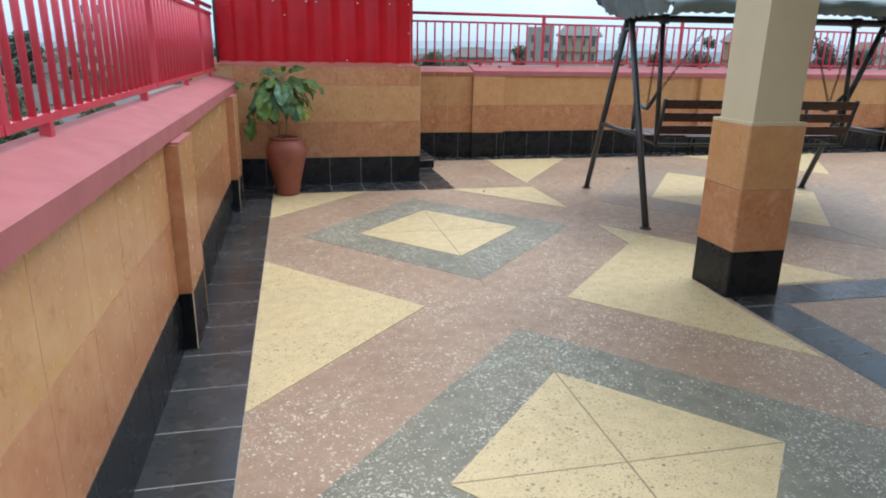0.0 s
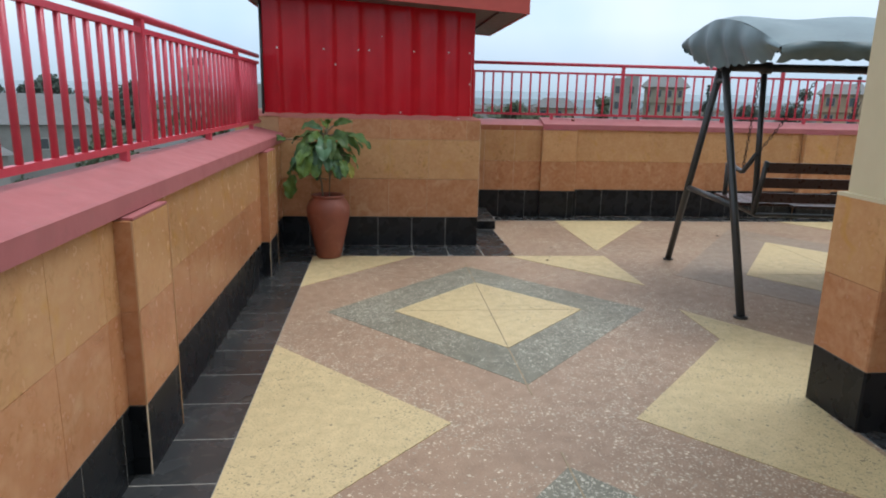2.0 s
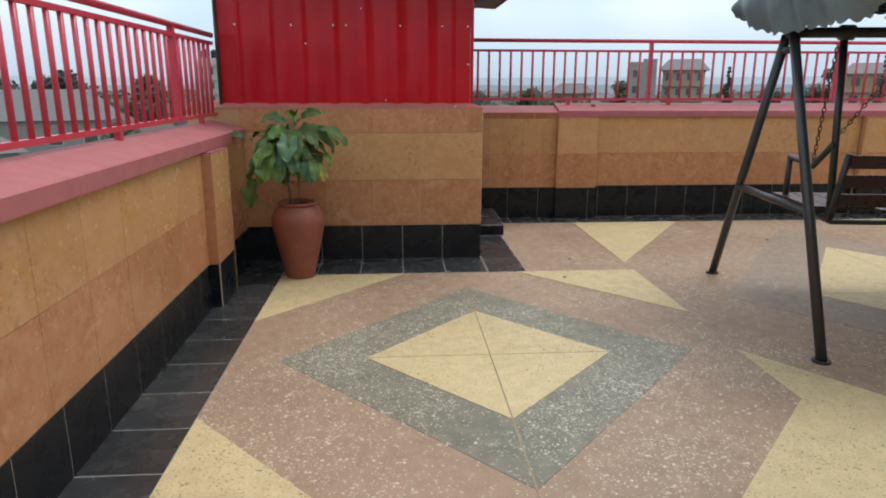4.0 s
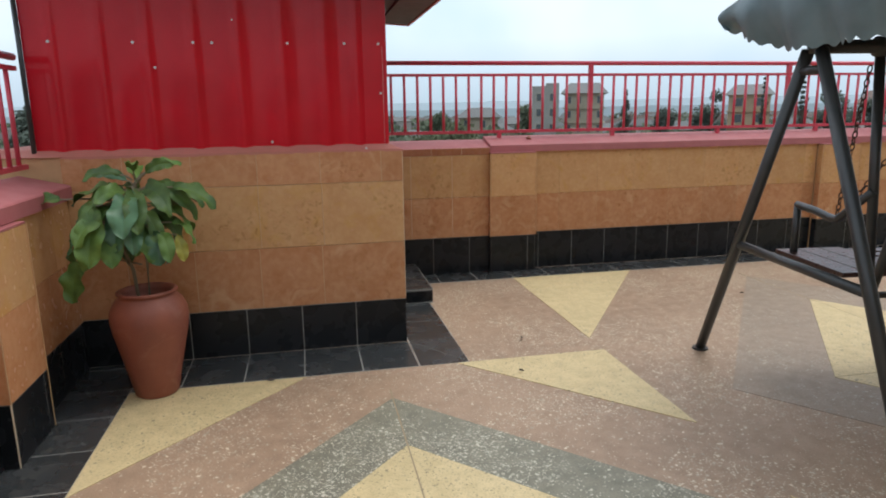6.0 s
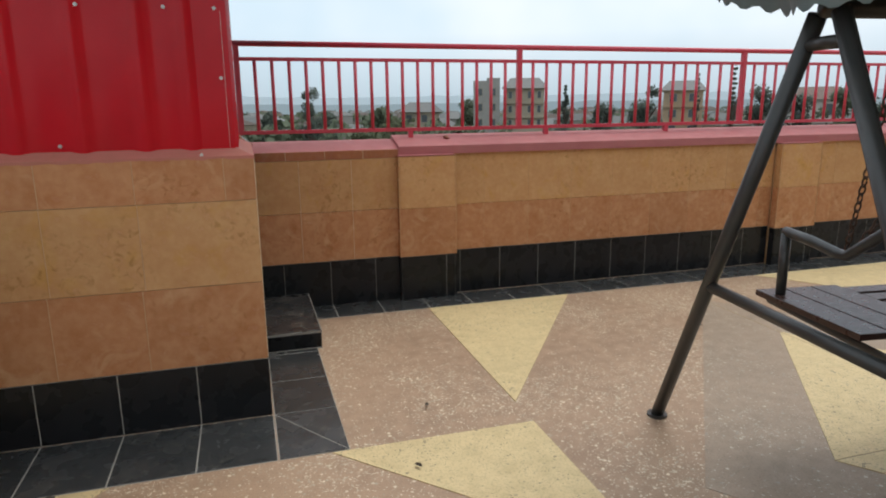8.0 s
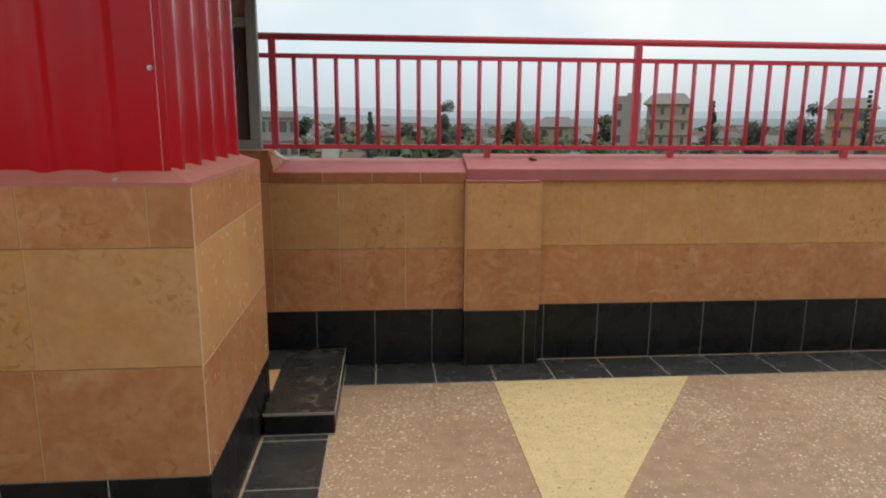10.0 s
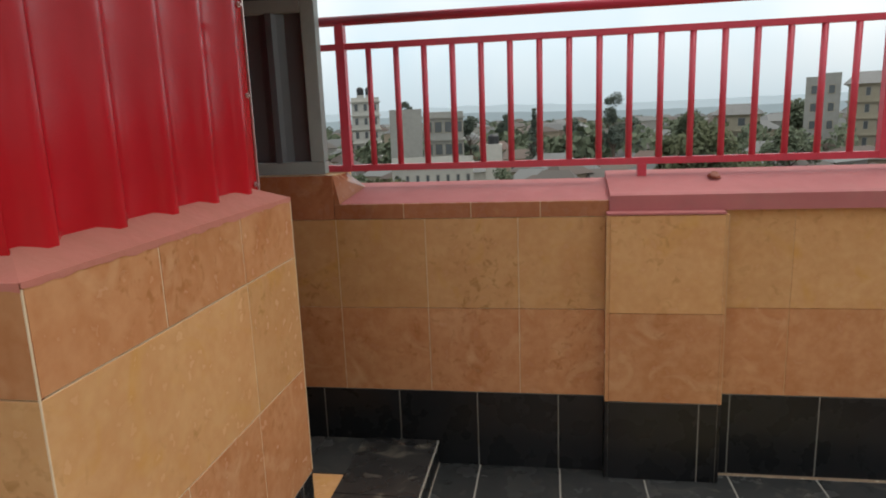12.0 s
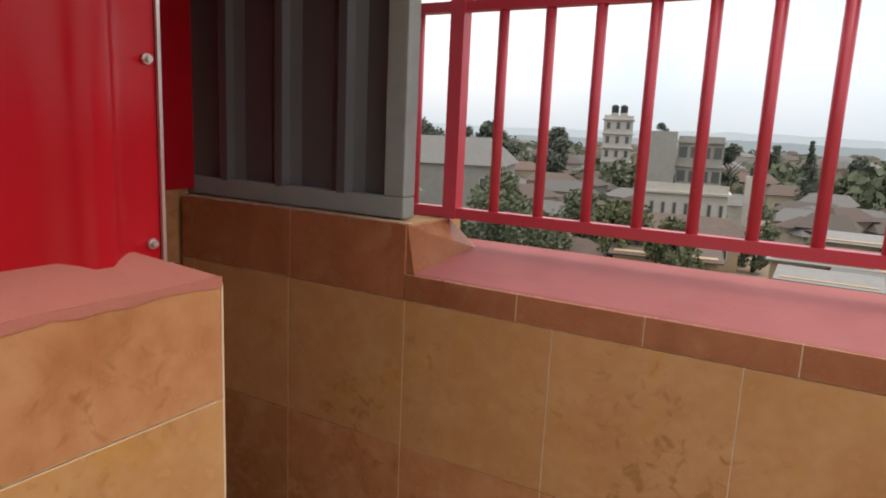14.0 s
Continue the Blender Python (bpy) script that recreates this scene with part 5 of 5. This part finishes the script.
# trees
for az, dist, top, wd, kind, mat, n, low in (
        (5.4, 110, 1.95, 2.7, "round", 1, 1500, 0.3), (-1.15, 120, 0.58, 2.3, "cone", 1, 1100, 0.2), (27.15, 130, 1.6, 2.3, "cone", 1, 1300, 0.15), (33.9, 115, 1.8, 3.6, "round", 1, 1700, 0.15),
        (42.4, 125, 1.4, 3.4, "round", 1, 1300, 0.2), (40.4, 120, 3.15, 1.5, "cone", 1, 1100, 0.1), (37.7, 122, 2.35, 1.1, "cone", 1, 900, 0.1), (44.8, 115, 1.0, 3.6, "round", 1, 1300, 0.2),
        (47.5, 130, 1.3, 3.0, "round", 0, 1200, 0.2), (50.0, 110, 1.6, 3.4, "round", 1, 1300, 0.2), (53.5, 105, 1.2, 3.6, "round", 1, 1300, 0.2), (57.5, 100, 1.4, 4.0, "round", 1, 1300, 0.2),
        (30.2, 130, 0.3, 3.0, "round", 1, 1000, 0.2), (-12.0, 190, 1.87, 1.5, "round", 1, 1000, 0.3), (-6.6, 140, 0.3, 2.4, "round", 1, 900, 0.3), (-3.6, 170, 0.5, 1.6, "round", 1, 700, 0.3),
        (-23.4, 55, -2.7, 9.5, "round", 0, 11000, 0.0), (-17.2, 62, -3.6, 5.0, "round", 0, 5000, 0.0), (-14.2, 60, -4.0, 7.0, "round", 2, 5000, 0.0), (-9.6, 52, -5.4, 6.5, "round", 2, 4500, 0.0),
        (13.9, 82, -0.95, 8.5, "round", 2, 7000, 0.0), (9.9, 86, -2.0, 4.0, "round", 2, 1200, 0.0), (18.6, 96, -1.2, 5.0, "round", 0, 1500, 0.0), (-31.5, 95, 1.3, 4.5, "round", 1, 1300, 0.3),
        (-20.5, 150, 0.8, 4.0, "round", 1, 1100, 0.2), (-26.0, 170, 1.0, 5.0, "round", 1, 1200, 0.2), (-28.0, 100, 1.3, 3.6, "round", 1, 1400, 0.2), (-37.0, 75, 1.6, 6.0, "round", 1, 1600, 0.2),
        (-43.0, 70, 2.0, 5.0, "round", 1, 1400, 0.2), (-48.0, 66, 1.5, 6.0, "round", 1, 1400, 0.2), (19.0, 180, 0.4, 3.0, "round", 0, 900, 0.2), (11.5, 160, 0.1, 3.0, "round", 0, 900, 0.2),
        (7.0, 150, -0.4, 2.6, "round", 1, 800, 0.2), (2.2, 160, -0.3, 2.6, "round", 1, 800, 0.2), (-4.0, 72, -4.0, 3.0, "round", 0, 900, 0.0), (62.0, 95, 1.5, 5.0, "round", 1, 1300, 0.2)):
    tree(az, dist, top, wd, kind, mat, n, low)

# far rows of roofs and woods, too many to count
rg = random.Random(21)
rv, rf_, wv, wf = [], [], [], []
for i in range(640):
    az, dist = (rg.uniform(-65, 75), 190 + 420 * rg.random() ** 1.4) if i < 420 else (rg.uniform(-30, 62), rg.uniform(84, 200))
    c = spot(az, dist)
    w, d, h, r = rg.uniform(8, 14), rg.uniform(6, 9), rg.uniform(3.5, 8), rg.uniform(1.4, 2.6)
    if i >= 420:
        w, d, h, r = w * 0.6, d * 0.65, h * 0.55, r * 0.6
        if abs(az + 4.5) < 3.2:
            continue
    a = rg.uniform(0, 3.14)
    ca, sa = math.cos(a), math.sin(a)

    def loc(x, y, z):
        return (c.x + x * ca - y * sa, c.y + x * sa + y * ca, GZ + z)
    k0 = len(wv)
    wv += [loc(x, y, z) for z in (0, h) for x, y in ((-w / 2, -d / 2), (w / 2, -d / 2), (w / 2, d / 2), (-w / 2, d / 2))]
    wf += [(k0, k0 + 1, k0 + 5, k0 + 4), (k0 + 1, k0 + 2, k0 + 6, k0 + 5), (k0 + 2, k0 + 3, k0 + 7, k0 + 6), (k0 + 3, k0, k0 + 4, k0 + 7)]
    k0 = len(rv)
    rv += [loc(x, y, h) for x, y in ((-w / 2 - .5, -d / 2 - .5), (w / 2 + .5, -d / 2 - .5), (w / 2 + .5, d / 2 + .5), (-w / 2 - .5, d / 2 + .5))] + [loc(-w / 3, 0, h + r), loc(w / 3, 0, h + r)]
    rf_ += [(k0, k0 + 1, k0 + 5, k0 + 4), (k0 + 1, k0 + 2, k0 + 5), (k0 + 2, k0 + 3, k0 + 4, k0 + 5), (k0 + 3, k0, k0 + 4)]


def island_material(name, colours):
    """Each joined piece takes one of several colours."""
    m = bpy.data.materials.new(name)
    m.use_nodes = True
    n, l = m.node_tree.nodes, m.node_tree.links
    g, r = n.new("ShaderNodeNewGeometry"), n.new("ShaderNodeValToRGB")
    r.color_ramp.interpolation = "CONSTANT"
    while len(r.color_ramp.elements) < len(colours):
        r.color_ramp.elements.new(0.5)
    for i, c in enumerate(colours):
        r.color_ramp.elements[i].position, r.color_ramp.elements[i].color = i / len(colours), (*c, 1)
    l.new(g.outputs["Random Per Island"], r.inputs[0])
    l.new(r.outputs[0], n["Principled BSDF"].inputs["Base Color"])
    n["Principled BSDF"].inputs["Roughness"].default_value = 0.85
    return m


def stuff(name, verts, faces, mat, label, category):
    me = bpy.data.meshes.new(name)
    me.from_pydata(verts, [], faces)
    me.materials.append(mat)
    return tagged(new(name, me), label, category, kind="stuff")


stuff("far_house_walls", wv, wf, island_material("far_walls", [(0.38, 0.34, 0.27), (0.29, 0.28, 0.26), (0.38, 0.365, 0.33), (0.33, 0.27, 0.20)]), "plastered walls of far houses across the plain", "houses")
stuff("far_house_roofs", rv, rf_, island_material("far_roofs", [(0.095, 0.072, 0.060), (0.11, 0.112, 0.108), (0.088, 0.076, 0.066), (0.15, 0.152, 0.146)]), "red and grey roofs of far houses across the plain", "roofs")
tv, tf = [], []
for i in range(1250):
    az, dist = (rg.uniform(-70, 78), 140 + 470 * rg.random() ** 1.3) if i < 900 else (rg.uniform(-32, 64), rg.uniform(70, 170))
    c = spot(az, dist)
    h, w = rg.uniform(4, 9.5), rg.uniform(5, 11)
    if i >= 900:
        h, w = h * 0.42, w * 0.42
        if abs(az + 4.5) < 2.6:
            continue
    for j in range(120):
        d = Vector((rg.gauss(0, 1), rg.gauss(0, 1), rg.gauss(0, 1))).normalized()
        q = Vector((c.x + d.x * w / 2 * rg.uniform(0.6, 1), c.y + d.y * w / 2 * rg.uniform(0.6, 1), GZ + h * (0.55 + 0.45 * d.z * rg.uniform(0.7, 1))))
        e1 = Vector((rg.gauss(0, 1), rg.gauss(0, 1), rg.gauss(0, 1))).normalized() * w * 0.085
        e2 = e1.orthogonal() * rg.uniform(0.7, 1.1)
        k0 = len(tv)
        tv += [q - e1, q + e2, q + e1, q - e2]
        tf.append((k0, k0 + 1, k0 + 2, k0 + 3))
stuff("far_woods", tv, tf, CROWN[0], "scattered green trees and scrub between far houses", "trees")
